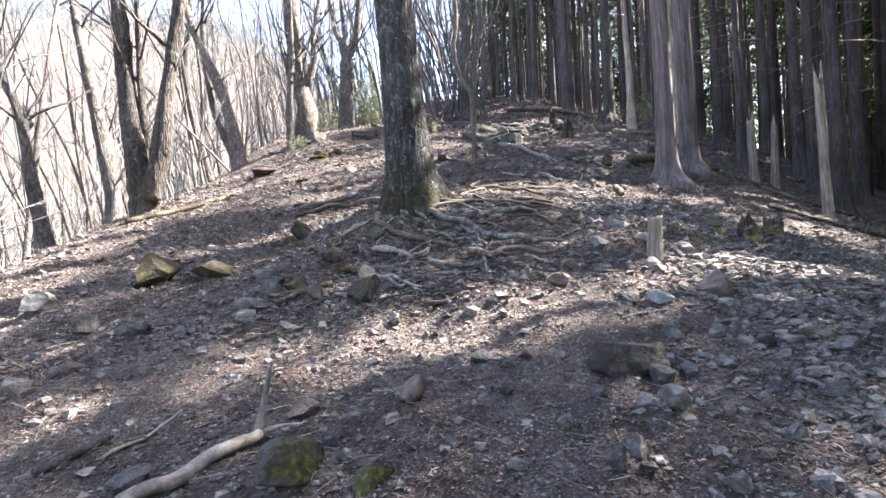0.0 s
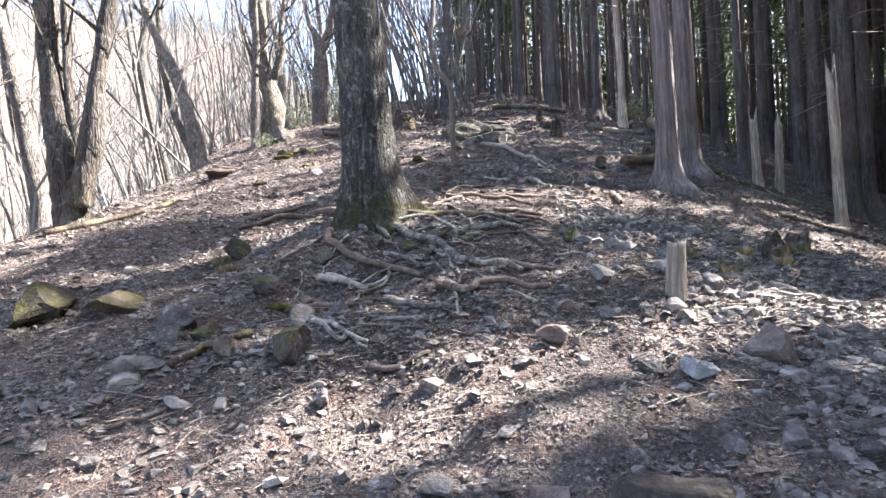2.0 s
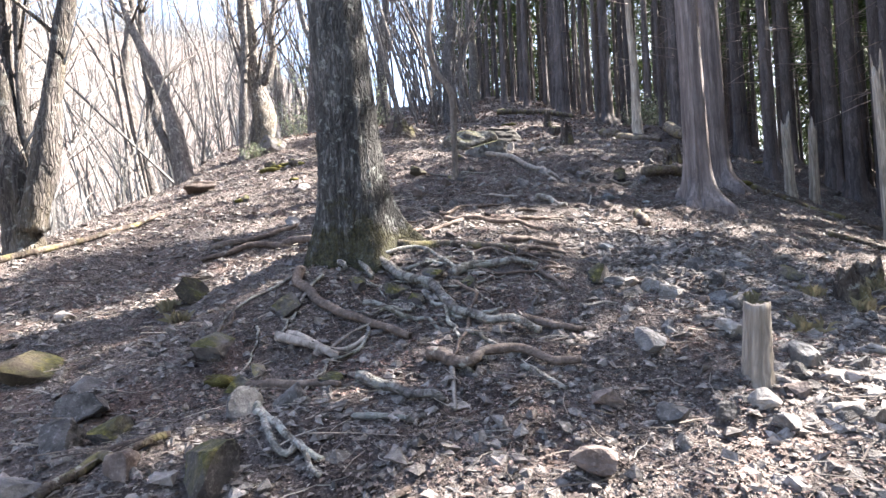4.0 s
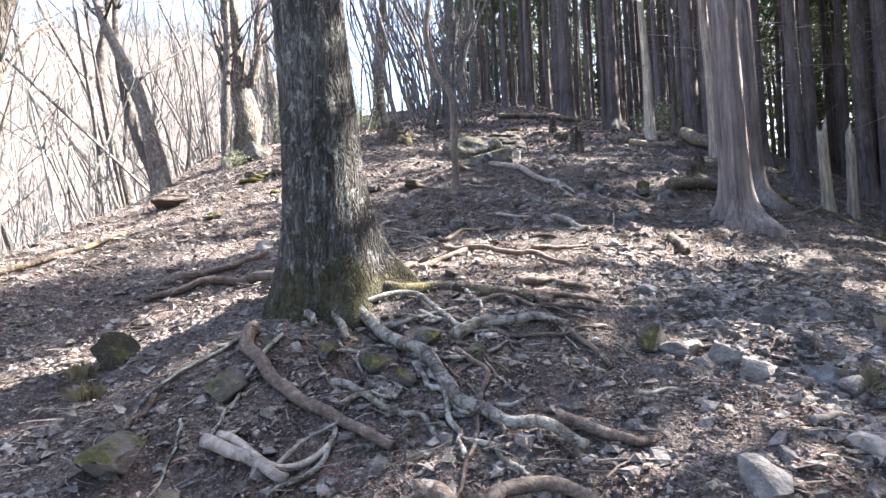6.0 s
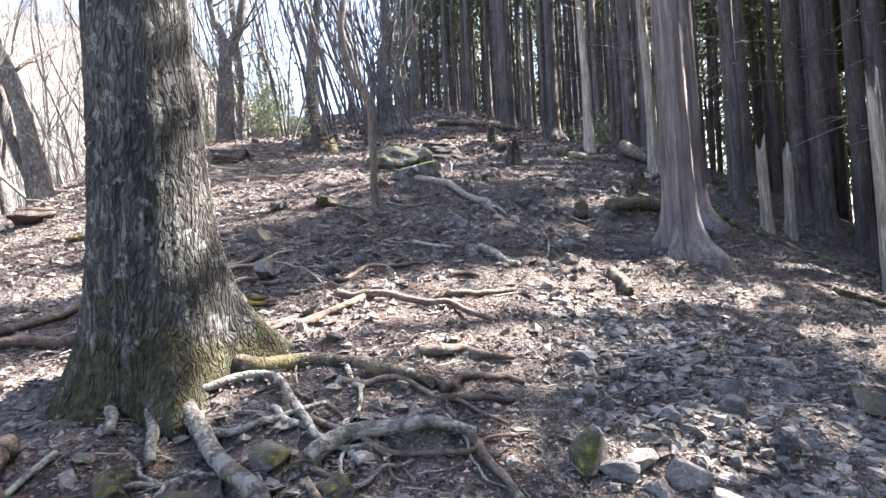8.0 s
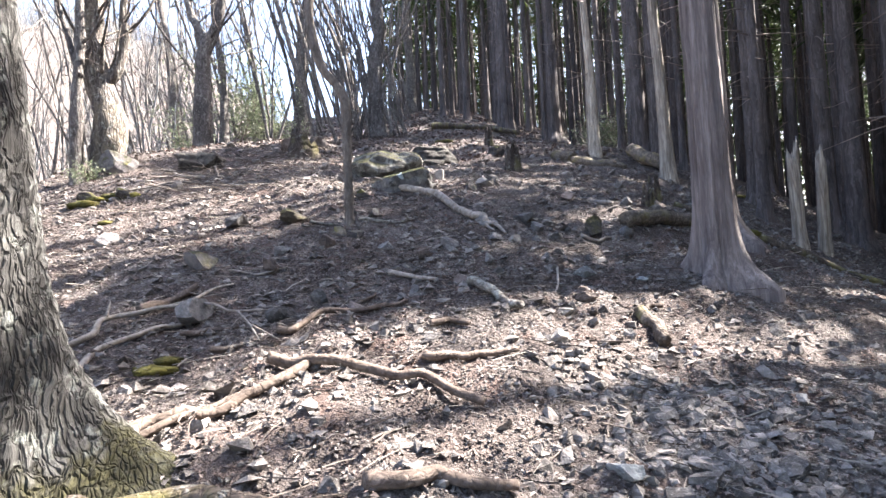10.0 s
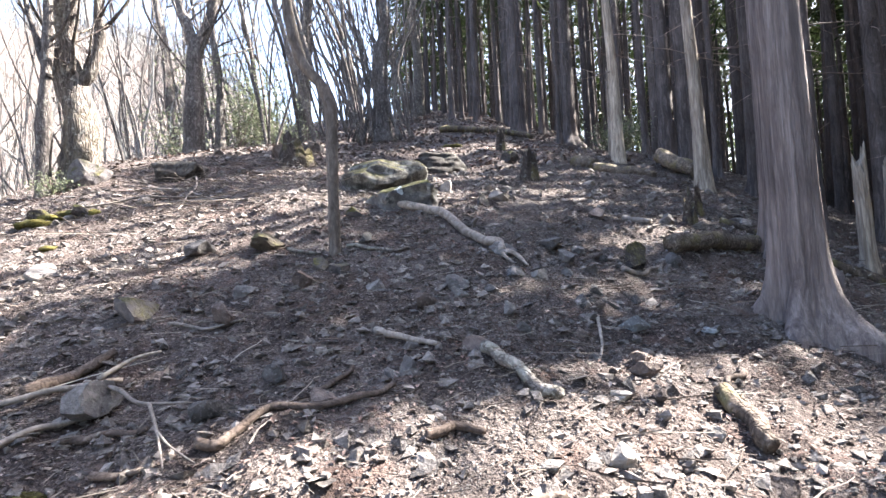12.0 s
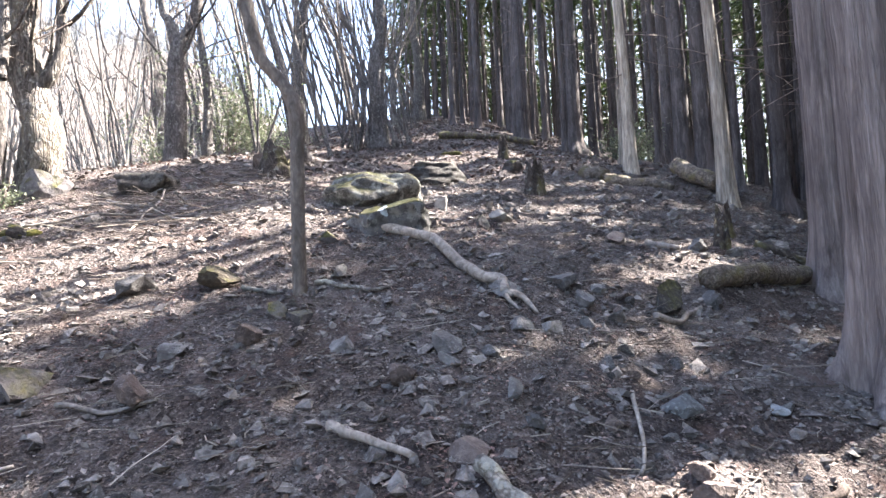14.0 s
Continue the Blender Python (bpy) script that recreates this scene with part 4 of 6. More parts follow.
# far slopes: countless bare trees
g = np.random.default_rng(11)
m = 7000
fx, fy = -30 - 130 * g.uniform(size=m) ** 0.9, g.uniform(-60, 310, m)
base = np.stack([fx, fy, height(fx, fy) - 0.3], 1)
stem_v, stem_f = tube(np.array([(0, 0, 0), (0.1, 0.1, 4), (0, 0.2, 9)]), [0.06, 0.045, 0.015], 3)
pieces = [scatter(stem_v, stem_f, base, g.uniform(0.8, 1.4, m), g.normal(0, 0.5, m), g.normal(-0.12, 0.12, m))]
blade = np.array([(0, 0, 0), (0.03, 0.03, 0.1), (1.2, 0.2, 2.2), (0, 0, 0.0), (0.05, 0, 0), (-0.9, -0.5, 2.4), (0, 0, 0), (0, 0.05, 0), (0.2, 1.1, 2.1)])
for k in range(8):
    pieces.append(scatter(blade, np.arange(9).reshape(3, 3), base + np.array((0, 0, 1)) * g.uniform(0.5, 8.0, m)[:, None], g.uniform(0.7, 1.5, m), g.uniform(0, 6.3, m), g.normal(0, 0.3, m)))
tagged(new("far_wood", mesh("far_wood", *join(pieces), FARWOOD, False)), "pale leafless woods on the slope across the valley", "woods", kind="stuff")

# brush on the slope below the left edge: thin bare shoots, too many to count
g = np.random.default_rng(12)
m = 560
fx, fy = -6.0 - 26 * g.uniform(size=m) ** 1.2, g.uniform(2, 48, m)
base = np.stack([fx, fy, height(fx, fy) - 0.1], 1)
pieces = []
for k in range(6):
    line = limb((0, 0, 0), (g.normal(-0.3, 0.2), g.normal(0, 0.2), 1), 5.0, 0.03, 6, 0.14, 0.02, g)
    shapes, none = [tube(line, [0.022, 0.015, 0.005], 3)], []
    branches(line, [0.03, 0.02, 0.006], g, 13, 1.8, 0.5, 0, shapes, none, 0.15)
    v, f = join(shapes)
    some = base[k::6]
    pieces.append(scatter(v, f, some, g.uniform(0.5, 1.3, len(some)), g.normal(0, 0.6, len(some)), g.normal(-0.05, 0.14, len(some))))
m = 190                                                # taller, finely branched ones
fx, fy = -6.2 - 24 * g.uniform(size=m) ** 1.1, g.uniform(1, 50, m)
base = np.stack([fx, fy, height(fx, fy) - 0.2], 1)
for k in range(5):
    line = limb((0, 0, 0), (g.normal(-0.28, 0.12), g.normal(0, 0.12), 1), 11.0, 0.05, 8, 0.1, 0.02, g)
    shapes, none = [tube(line, [0.036, 0.025, 0.007], 4)], []
    branches(line, [0.06, 0.04, 0.01], g, 9, 2.6, 0.45, 0, shapes, none, 0.2)
    for _ in range(5):
        a = line[g.integers(2, 8)]
        own = limb(a, (g.normal(), g.normal(), 0.9), 2.8, 0.02, 4, 0.15, 0.06, g)
        shapes.append(tube(own, [0.018, 0.005], 3))
        branches(own, [0.018, 0.005], g, 3, 1.2, 0.5, 0, shapes, none, 0.3)
    v, f = join(shapes)
    some = base[k::5]
    pieces.append(scatter(v, f, some, g.uniform(0.7, 1.2, len(some)), g.normal(0, 0.6, len(some)), g.normal(0, 0.12, len(some))))
tagged(new("brush", mesh("brush", *join(pieces), FARWOOD, False)), "thin bare shoots and saplings on the steep slope", "brush", kind="stuff")

# ---------------------------------------------------------------- stumps, snags and logs
def splintered(r, tall, seed, top=0.1, sides=22, sharp=1.0, slant=0.0, flare=0.25):
    """A broken or cut upright stump with a ragged hollow top; its foot is at 0."""
    g = np.random.default_rng(seed)
    h = np.concatenate([[-0.3], np.linspace(0, 1, 12)])
    a = np.linspace(0, 2 * np.pi, sides, endpoint=False)
    crown = tall + top * (g.uniform(-1, 1, sides) * sharp + 0.8 * np.sin(2 * a + g.uniform(0, 6))) + slant * np.cos(a + g.uniform(0, 6))
    z = np.where(h[:, None] < 0, h[:, None], h[:, None] * crown[None, :])
    rr = r * (1 + flare * np.exp(-np.clip(z, 0, None) / (0.9 * r)) - 0.18 * np.clip(z, 0, None) / tall + 0.07 * np.cos(3 * a + 1)[None, :] + 0.04 * g.standard_normal(z.shape))
    v = np.stack([np.cos(a) * rr, np.sin(a) * rr, z], -1)
    inner = v[-1] * np.array((0.72, 0.72, 1)) - np.array((0, 0, 0.35 * top + 0.01))
    v = np.vstack([v.reshape(-1, 3), inner, [[0, 0, tall - 0.5 * top]]])
    n = len(h)
    i, j = np.meshgrid(np.arange(n), np.arange(sides), indexing="ij")
    i, j = i.ravel(), j.ravel()
    k = (j + 1) % sides
    q = np.stack([i * sides + j, i * sides + k, (i + 1) * sides + k, (i + 1) * sides + j], 1)
    f = np.vstack([q[:, :3], q[:, [0, 2, 3]]])
    j = np.arange(sides)
    k = (j + 1) % sides
    return v, np.vstack([f, np.stack([n * sides + j, n * sides + k, 0 * j + (n + 1) * sides], 1)])


def stump(name, x, y, r, tall, seed, label, material, top=0.1, turn=(0, 0), sharp=1.0, flare=0.25, category="stump"):
    ob = thing(name, label, category, at(x, y, -0.02), mesh(name, *splintered(r, tall, seed, top, 22, sharp, 0.0, flare), material))
    ob.rotation_euler = (radians(turn[0]), radians(turn[1]), 0)
    return ob


stump("wooden_post_stump", 1.9, 4.82, 0.072, 0.41, 1, "weathered grey wooden stump standing beside the path", DEAD, 0.012, (0, 3), 0.6, 0.08)
stump("tree_stump", 3.73, 6.5, 0.12, 0.26, 2, "low rotten grey-brown stump with a ragged top", ROTTEN, 0.06, (0, -6))
stump("tree_stump", 4.5, 7.3, 0.13, 0.27, 3, "rotten stump with a jagged top", ROTTEN, 0.07, (0, 4))
stump("tree_stump", 3.66, 15.1, 0.15, 0.42, 4, "brown splintered stump above the path", ROTTEN, 0.12, (0, 0))
stump("tree_stump", -0.38, 16.2, 0.27, 0.36, 5, "dark decayed stump on the slope", ROTTEN, 0.15)
stump("tree_stump", 5.0, 12.6, 0.085, 0.24, 6, "broken brown stump beside the path", ROTTEN, 0.1)
stump("tree_stump", 5.5, 13.3, 0.1, 0.28, 7, "broken brown stump beside the path", ROTTEN, 0.1)
stump("tree_stump", 4.4, 20.4, 0.13, 0.5, 18, "dark broken stump up the slope", ROTTEN, 0.12)
stump("dead_snag", 7.42, 12.6, 0.095, 1.45, 8, "bleached dead snag with a broken top", DEAD, 0.16, (0, -1), 1.0, 0.25, "snag")
stump("dead_snag", 8.1, 12.9, 0.09, 1.5, 9, "grey broken snag beside a paler one", DEAD, 0.15, (0, 2), 1.0, 0.25, "snag")
stump("dead_snag", 7.82, 10.8, 0.1, 2.75, 10, "tall bleached snag with a splintered top", DEAD, 0.3, (0, -1), 1.0, 0.2, "snag")
stump("dead_snag", 6.75, 18.6, 0.1, 1.9, 11, "short pale snag among the cedars", DEAD, 0.2, (0, 1), 1.0, 0.2, "snag")


def dead_tree(points, r0, r1, seed):
    foot = Vector(points[0])
    foot.z = at(foot.x, foot.y).z
    line = spline(from_foot(foot, (points[0][0], points[0][1], foot.z - 0.3), *points[1:]), 6)
    ob = thing("dead_tree", "barkless pale dead tree standing among the cedars", "tree", foot)
    radii = np.linspace(r0, r1, len(line)) * (1 + 0.7 * np.exp(-np.arange(len(line)) / 1.2))
    part("trunk", mesh("trunk", *tube(line, radii, 14, 0.05, seed), DEAD), ob)
    g = np.random.default_rng(seed)
    for shape in dead_sticks(g, r0, 2, 6, 10):
        part("dead_twig", mesh("dead_twig", *shape, TWIG), ob)


dead_tree([(6.25, 17.2, 5.7), (6.29, 17.3, 7.5), (6.22, 17.3, 9.38), (6.15, 17.3, 13.0)], 0.13, 0.06, 12)
dead_tree([(6.95, 15.3, 4.77), (6.91, 15.3, 6.45), (6.84, 15.3, 8.31), (6.75, 15.3, 12.0)], 0.14, 0.07, 13)


def fallen(name, points, radius, label, material, lift=0.5, taper=0.6, sides=10, category="branch", extra=()):
    """A branch or log on the ground, with its side twigs as parts of their own."""
    line, shape = lying(points, radius, lift, sides, 9 if radius < 0.08 else 14, (0.3 if radius < 0.08 else 0.06) * radius, taper, int(radius * 1000) + len(points))
    base = Vector(line[0])
    data = mesh(name, *shape, material)
    data.transform(Matrix.Translation(-base))
    ob = thing(name, label, category, base, data)
    for p, r in extra:
        side = tube(spline([Vector(q) - base for q in p], 5), [r, r * 0.4], 6, 0.05, 3)
        part("twig", mesh("twig", *side, material), ob)
    return ob


GREY_BRANCH, BROWN_BRANCH = "grey weathered fallen branch lying on the litter", "brown fallen branch half sunk in the litter"


def up(x, y, lift):
    return at(x, y, lift)


fallen("fallen_branch", [(-1.46, 2.24), (-1.29, 2.40), (-1.12, 2.56), (-0.96, 2.77)], 0.036, "pale snapped branch with an upright side shoot", STICK, 0.8, 0.8, extra=[
    ((up(-0.98, 2.75, 0.03), up(-0.96, 2.80, 0.16), up(-0.92, 2.82, 0.36)), 0.027), ((up(-0.98, 2.76, 0.03), up(-0.88, 2.78, 0.05), up(-0.76, 2.80, 0.04)), 0.016)])
fallen("fallen_branch", [(-1.82, 2.82), (-1.71, 3.0), (-1.57, 3.18)], 0.012, "thin grey stick lying on the litter", STICK)
fallen("fallen_branch", [(-2.15, 2.79), (-1.95, 2.88), (-1.86, 2.98)], 0.025, BROWN_BRANCH, BROWN_ROOT)
fallen("fallen_branch", [(2.81, 5.16), (2.94, 5.01), (3.08, 4.82)], 0.026, GREY_BRANCH, STICK)
fallen("fallen_branch", [(2.95, 5.41), (3.04, 5.26), (3.16, 5.09)], 0.026, GREY_BRANCH, STICK)
fallen("fallen_branch", [(-0.66, 4.99), (-0.41, 4.66), (-0.20, 4.46)], 0.022, GREY_BRANCH, ROOT_BARK)
fallen("fallen_branch", [(-1.39, 4.63), (-1.24, 4.74), (-1.01, 4.80)], 0.024, BROWN_BRANCH, BROWN_ROOT)
fallen("fallen_branch", [(-0.10, 4.77), (0.20, 4.66)], 0.018, GREY_BRANCH, ROOT_BARK)
fallen("fallen_branch", [(-0.70, 5.77), (-0.37, 5.57), (-0.16, 5.65)], 0.022, "grey forked stick below the great tree", STICK, 0.9, 0.6, extra=[((up(-0.37, 5.57, 0.03), up(-0.28, 5.68, 0.05), up(-0.12, 5.72, 0.07)), 0.013)])
fallen("fallen_branch", [(-0.73, 5.75), (-0.48, 5.59), (-0.30, 5.51)], 0.034, GREY_BRANCH, STICK)
fallen("fallen_branch", [(-2.19, 8.23), (-1.7, 8.3), (-1.35, 8.75)], 0.04, BROWN_BRANCH, BROWN_ROOT)
fallen("fallen_branch", [(0.38, 5.28), (0.40, 4.79)], 0.017, GREY_BRANCH, STICK)
fallen("fallen_branch", [(0.78, 5.10), (0.95, 4.84)], 0.018, GREY_BRANCH, ROOT_BARK)
fallen("fallen_branch", [(1.97, 5.55), (2.21, 5.67)], 0.02, GREY_BRANCH, STICK)
fallen("fallen_branch", [(-0.17, 4.18), (0.0, 4.11), (0.18, 4.22)], 0.02, BROWN_BRANCH, BROWN_ROOT)
fallen("fallen_branch", [(1.12, 6.37), (1.19, 6.16), (1.25, 6.0)], 0.02, BROWN_BRANCH, BROWN_ROOT)
fallen("fallen_branch", [(1.29, 5.79), (1.54, 5.79)], 0.014, GREY_BRANCH, STICK)
fallen("fallen_branch", [(-0.9, 8.5), (-0.75, 8.74), (-0.78, 9.0), (-0.53, 9.12), (-0.22, 9.25)], 0.023, "bleached crooked branch with forked twigs on the slope", STICK, 2.2, 0.55, extra=[
    ((up(-0.35, 9.18, 0.08), up(-0.1, 8.98, 0.12), up(0.05, 8.86, 0.11), up(0.3, 8.82, 0.09)), 0.014),
    ((up(0.1, 8.84, 0.1), up(0.22, 8.62, 0.06), up(0.33, 8.4, 0.02)), 0.009), ((up(0.22, 8.62, 0.06), up(0.32, 8.5, 0.05), up(0.43, 8.45, 0.02)), 0.006),
    ((up(-0.3, 9.2, 0.08), up(-0.18, 9.32, 0.13), up(-0.05, 9.35, 0.15)), 0.016), ((up(-0.78, 9.0, 0.08), up(-0.79, 9.08, 0.16)), 0.012)])
fallen("fallen_branch", [(-0.62, 8.1), (-0.56, 8.61), (-0.32, 8.90), (-0.15, 9.05)], 0.02, GREY_BRANCH, STICK, 0.9)
fallen("fallen_branch", [(0.40, 8.54), (0.51, 8.55), (0.64, 8.68), (0.97, 8.71), (1.2, 8.86)], 0.023, "crooked brown root across the slope", BROWN_ROOT, 0.5)
fallen("fallen_branch", [(1.32, 8.44), (1.44, 8.5), (1.56, 8.5)], 0.024, "short curved brown root in the path", BROWN_ROOT)
fallen("fallen_branch", [(1.24, 8.03), (1.46, 8.02), (1.78, 8.08)], 0.026, "thin brown root across the path", BROWN_ROOT)
fallen("fallen_branch", [(0.46, 8.05), (0.63, 8.0), (0.91, 7.92), (1.21, 7.78), (1.5, 7.65)], 0.032, "mossy brown root standing clear of the soil", BROWN_ROOT, 0.9)
fallen("fallen_branch", [(1.70, 9.11), (1.82, 8.89), (1.95, 8.69)], 0.035, "pale lichen-covered stick beside the path", ROOT_BARK, 0.9, 0.85)
fallen("fallen_branch", [(1.09, 9.48), (1.27, 9.39), (1.45, 9.23)], 0.023, GREY_BRANCH, STICK)
fallen("fallen_branch", [(0.83, 8.95), (0.92, 9.0), (1.0, 9.13)], 0.018, BROWN_BRANCH, BROWN_ROOT)
fallen("fallen_branch", [(-0.63, 9.2), (-0.5, 9.42), (-0.35, 9.5)], 0.038, BROWN_BRANCH, BROWN_ROOT)
fallen("fallen_branch", [(0.02, 8.52), (0.22, 8.5)], 0.018, BROWN_BRANCH, BROWN_ROOT)
fallen("fallen_branch", [(3.17, 10.62), (3.42, 10.74), (3.75, 11.0)], 0.026, GREY_BRANCH, STICK)
fallen("fallen_branch", [(2.62, 9.82), (2.5, 9.5), (2.38, 9.26)], 0.012, GREY_BRANCH, STICK, 1.5)
fallen("fallen_branch", [(3.29, 9.31), (3.10, 9.14), (3.08, 8.99)], 0.021, BROWN_BRANCH, BROWN_ROOT)
fallen("fallen_branch", [(-0.22, 9.93), (0.01, 9.88), (0.27, 9.85)], 0.014, GREY_BRANCH, STICK)
fallen("fallen_branch", [(0.82, 11.27), (1.13, 11.11), (1.39, 11.01)], 0.02, GREY_BRANCH, ROOT_BARK)
fallen("fallen_branch", [(0.3, 11.2), (0.6, 11.15)], 0.02, GREY_BRANCH, ROOT_BARK)
fallen("fallen_branch", [(4.02, 12.37), (4.2, 12.07)], 0.04, "short pale log piece on the slope", STICK)
fallen("fallen_branch", [(-2.3, 14.6), (-1.6, 14.0), (-0.87, 13.32)], 0.02, GREY_BRANCH, STICK, 1.2)
fallen("fallen_branch", [(-2.6, 13.4), (-1.7, 13.5), (-0.6, 13.6)], 0.016, GREY_BRANCH, STICK, 1.5)
fallen("fallen_branch", [(-1.9, 15.4), (-1.5, 14.2), (-1.3, 13.0)], 0.015, GREY_BRANCH, STICK, 2.0)
fallen("fallen_branch", [(-5.3, 8.9), (-4.6, 10.2), (-4.2, 11.2)], 0.05, "long dead branch on the ridge edge", ROTTEN)
fallen("fallen_branch", [(-0.25, 8.78), (-0.08, 8.79), (0.11, 8.78)], 0.02, BROWN_BRANCH, BROWN_ROOT)
fallen("fallen_branch", [(-1.42, 4.48), (-1.29, 4.69), (-1.11, 4.62), (-1.00, 4.77)], 0.03, "dark half-buried root below mossy stones", ROTTEN, 0.7)
fallen("fallen_branch", [(-0.70, 5.13), (-0.42, 4.58), (-0.31, 4.58), (-0.18, 4.37)], 0.02, GREY_BRANCH, ROOT_BARK, 0.8)
fallen("fallen_branch", [(-1.53, 4.00), (-1.38, 4.00), (-1.25, 4.08), (-1.23, 4.31)], 0.014, BROWN_BRANCH, BROWN_ROOT, 0.7)
fallen("log", [(2.93, 8.98), (2.93, 8.78), (2.95, 8.58)], 0.05, "short rotten log with moss beside the path", ROTTEN, 0.5, 0.95, 12, "log")
fallen("log", [(1.22, 12.16), (1.58, 11.98), (1.86, 11.44), (2.12, 11.11), (2.22, 10.85)], 0.05, "bleached fallen trunk with a splintered end", STICK, 0.5, 0.8, 12, "log", extra=[((up(2.2, 10.9, 0.03), up(2.3, 10.78, 0.05), up(2.36, 10.62, 0.02)), 0.03), ((up(2.2, 10.9, 0.03), up(2.2, 10.75, 0.04), up(2.24, 10.6, 0.02)), 0.024), ((up(1.3, 12.1, 0.03), up(1.16, 12.2, 0.12), up(1.02, 12.22, 0.16)), 0.035)])
fallen("log", [(4.0, 11.3), (4.69, 11.52), (5.5, 11.9)], 0.095, "dark rotten log behind the large cedar", LOG_WOOD, 0.5, 0.9, 16, "log")
fallen("log", [(5.15, 17.05), (5.3, 16.85), (5.45, 16.6)], 0.13, "pale sawn log half sunk in the slope", LOG_WOOD, 0.1, 0.95, 20, "log")
fallen("log", [(5.42, 16.5), (5.8, 16.1), (6.2, 15.65)], 0.115, "pale fallen log sinking into the slope", LOG_WOOD, -0.15, 0.6, 20, "log")
fallen("log", [(6.85, 16.6), (6.95, 16.2), (7.1, 15.75)], 0.15, "sawn mossy log beside a dead tree", LOG_WOOD, 0.9, 0.95, 20, "log")
fallen("log", [(6.2, 11.9), (7.2, 11.6), (8.6, 11.2)], 0.06, "thin dark log among the cedars", ROTTEN, 0.3, 0.7, 10, "log")
fallen("log", [(5.6, 12.9), (6.6, 12.2), (7.3, 11.5)], 0.055, "grey fallen trunk among the cedars", ROTTEN, 0.3, 0.7, 10, "log")
fallen("log", [(6.0, 9.8), (7.4, 9.6), (9.0, 9.7)], 0.045, "grey fallen pole among the cedars", ROTTEN, 0.8, 0.7, 10, "log")
fallen("log", [(3.2, 24.5), (4.6, 24.2), (6.2, 23.4)], 0.12, "dark log lying across the upper slope", ROTTEN, 0.6, 0.8, 10, "log")


# ---------------------------------------------------------------- rocks
from mathutils.bvhtree import BVHTree


def chipped_rock(seed):
    """An angular stone: a fine ball cut by chance planes, then roughened."""
    g = np.random.default_rng(seed)
    bm = bmesh.new()
    bmesh.ops.create_icosphere(bm, subdivisions=3, radius=1)
    v = np.array([q.co[:] for q in bm.verts])
    f = np.array([[q.index for q in p.verts] for p in bm.faces])
    bm.free()
    for _ in range(13):
        n = g.standard_normal(3)
        n /= np.linalg.norm(n)
        d = g.uniform(0.34, 0.7)
        over = v @ n
        v = np.where((over > d)[:, None], v - (over - d)[:, None] * n * 0.97, v)
    for size, deep in ((3.0, 0.03), (6.0, 0.016), (11.0, 0.01)):
        v = v * (1 + deep * (np.sin(v @ g.normal(0, size, 3) + 1) + np.sin(v @ g.normal(0, size, 3) + 2)))[:, None]
    return v + 0.011 * g.standard_normal(v.shape), f


ROCK_SHAPES = [chipped_rock(900 + k) for k in range(12)]


def crag(seed, kind):
    """A boulder: a blocky lump with broken faces; the one with the paint mark has a flat top that tips up to one side."""
    g = np.random.default_rng(seed)
    bm = bmesh.new()
    bmesh.ops.create_icosphere(bm, subdivisions=5, radius=1)
    v = np.array([q.co[:] for q in bm.verts])
    f = np.array([[q.index for q in p.verts] for p in bm.faces])
    bm.free()
    v = np.sign(v) * np.abs(v) ** 0.8
    cuts = [(g.standard_normal(3), g.uniform(0.72, 0.95)) for _ in range(9)]
    if kind == "paint":
        cuts += [((-0.3, -0.3, 1), 0.42), ((0.15, -1, -0.25), 0.72)]
    else:
        cuts += [((0.1, -0.9, 0.25), 0.75), ((0.15, 0.1, 1), 0.72)]
    for n, d in cuts:
        n = np.array(n) / np.linalg.norm(n)
        over = v @ n
        v = np.where((over > d)[:, None], v - 0.94 * (over - d)[:, None] * n, v)
    for size, deep in ((2.0, 0.05), (4.5, 0.04), (9.0, 0.022), (18.0, 0.014), (35.0, 0.008)):
        v = v * (1 + deep * (np.sin(v @ g.normal(0, size, 3) + g.uniform(0, 6)) + np.sin(v @ g.normal(0, size, 3) + g.uniform(0, 6)) * np.sin(v @ g.normal(0, size, 3))))[:, None]
    return v, f


ROCK_LABELS = {"grey": "angular grey stone half sunk in the soil", "brown": "brown angular stone on the forest floor", "pale": "pale sun-bleached angular stone on the slope",
               "blue": "blue-grey flat-faced stone on the slope", "dark": "dark boulder with a little moss on top", "moss": "stone covered with dark green moss",
               "mossbrown": "low brown stone with thin moss", "mossbig": "large lichen-spotted boulder with yellow moss", "paint": "moss-topped boulder with a worn white paint mark"}
rock_count = 0


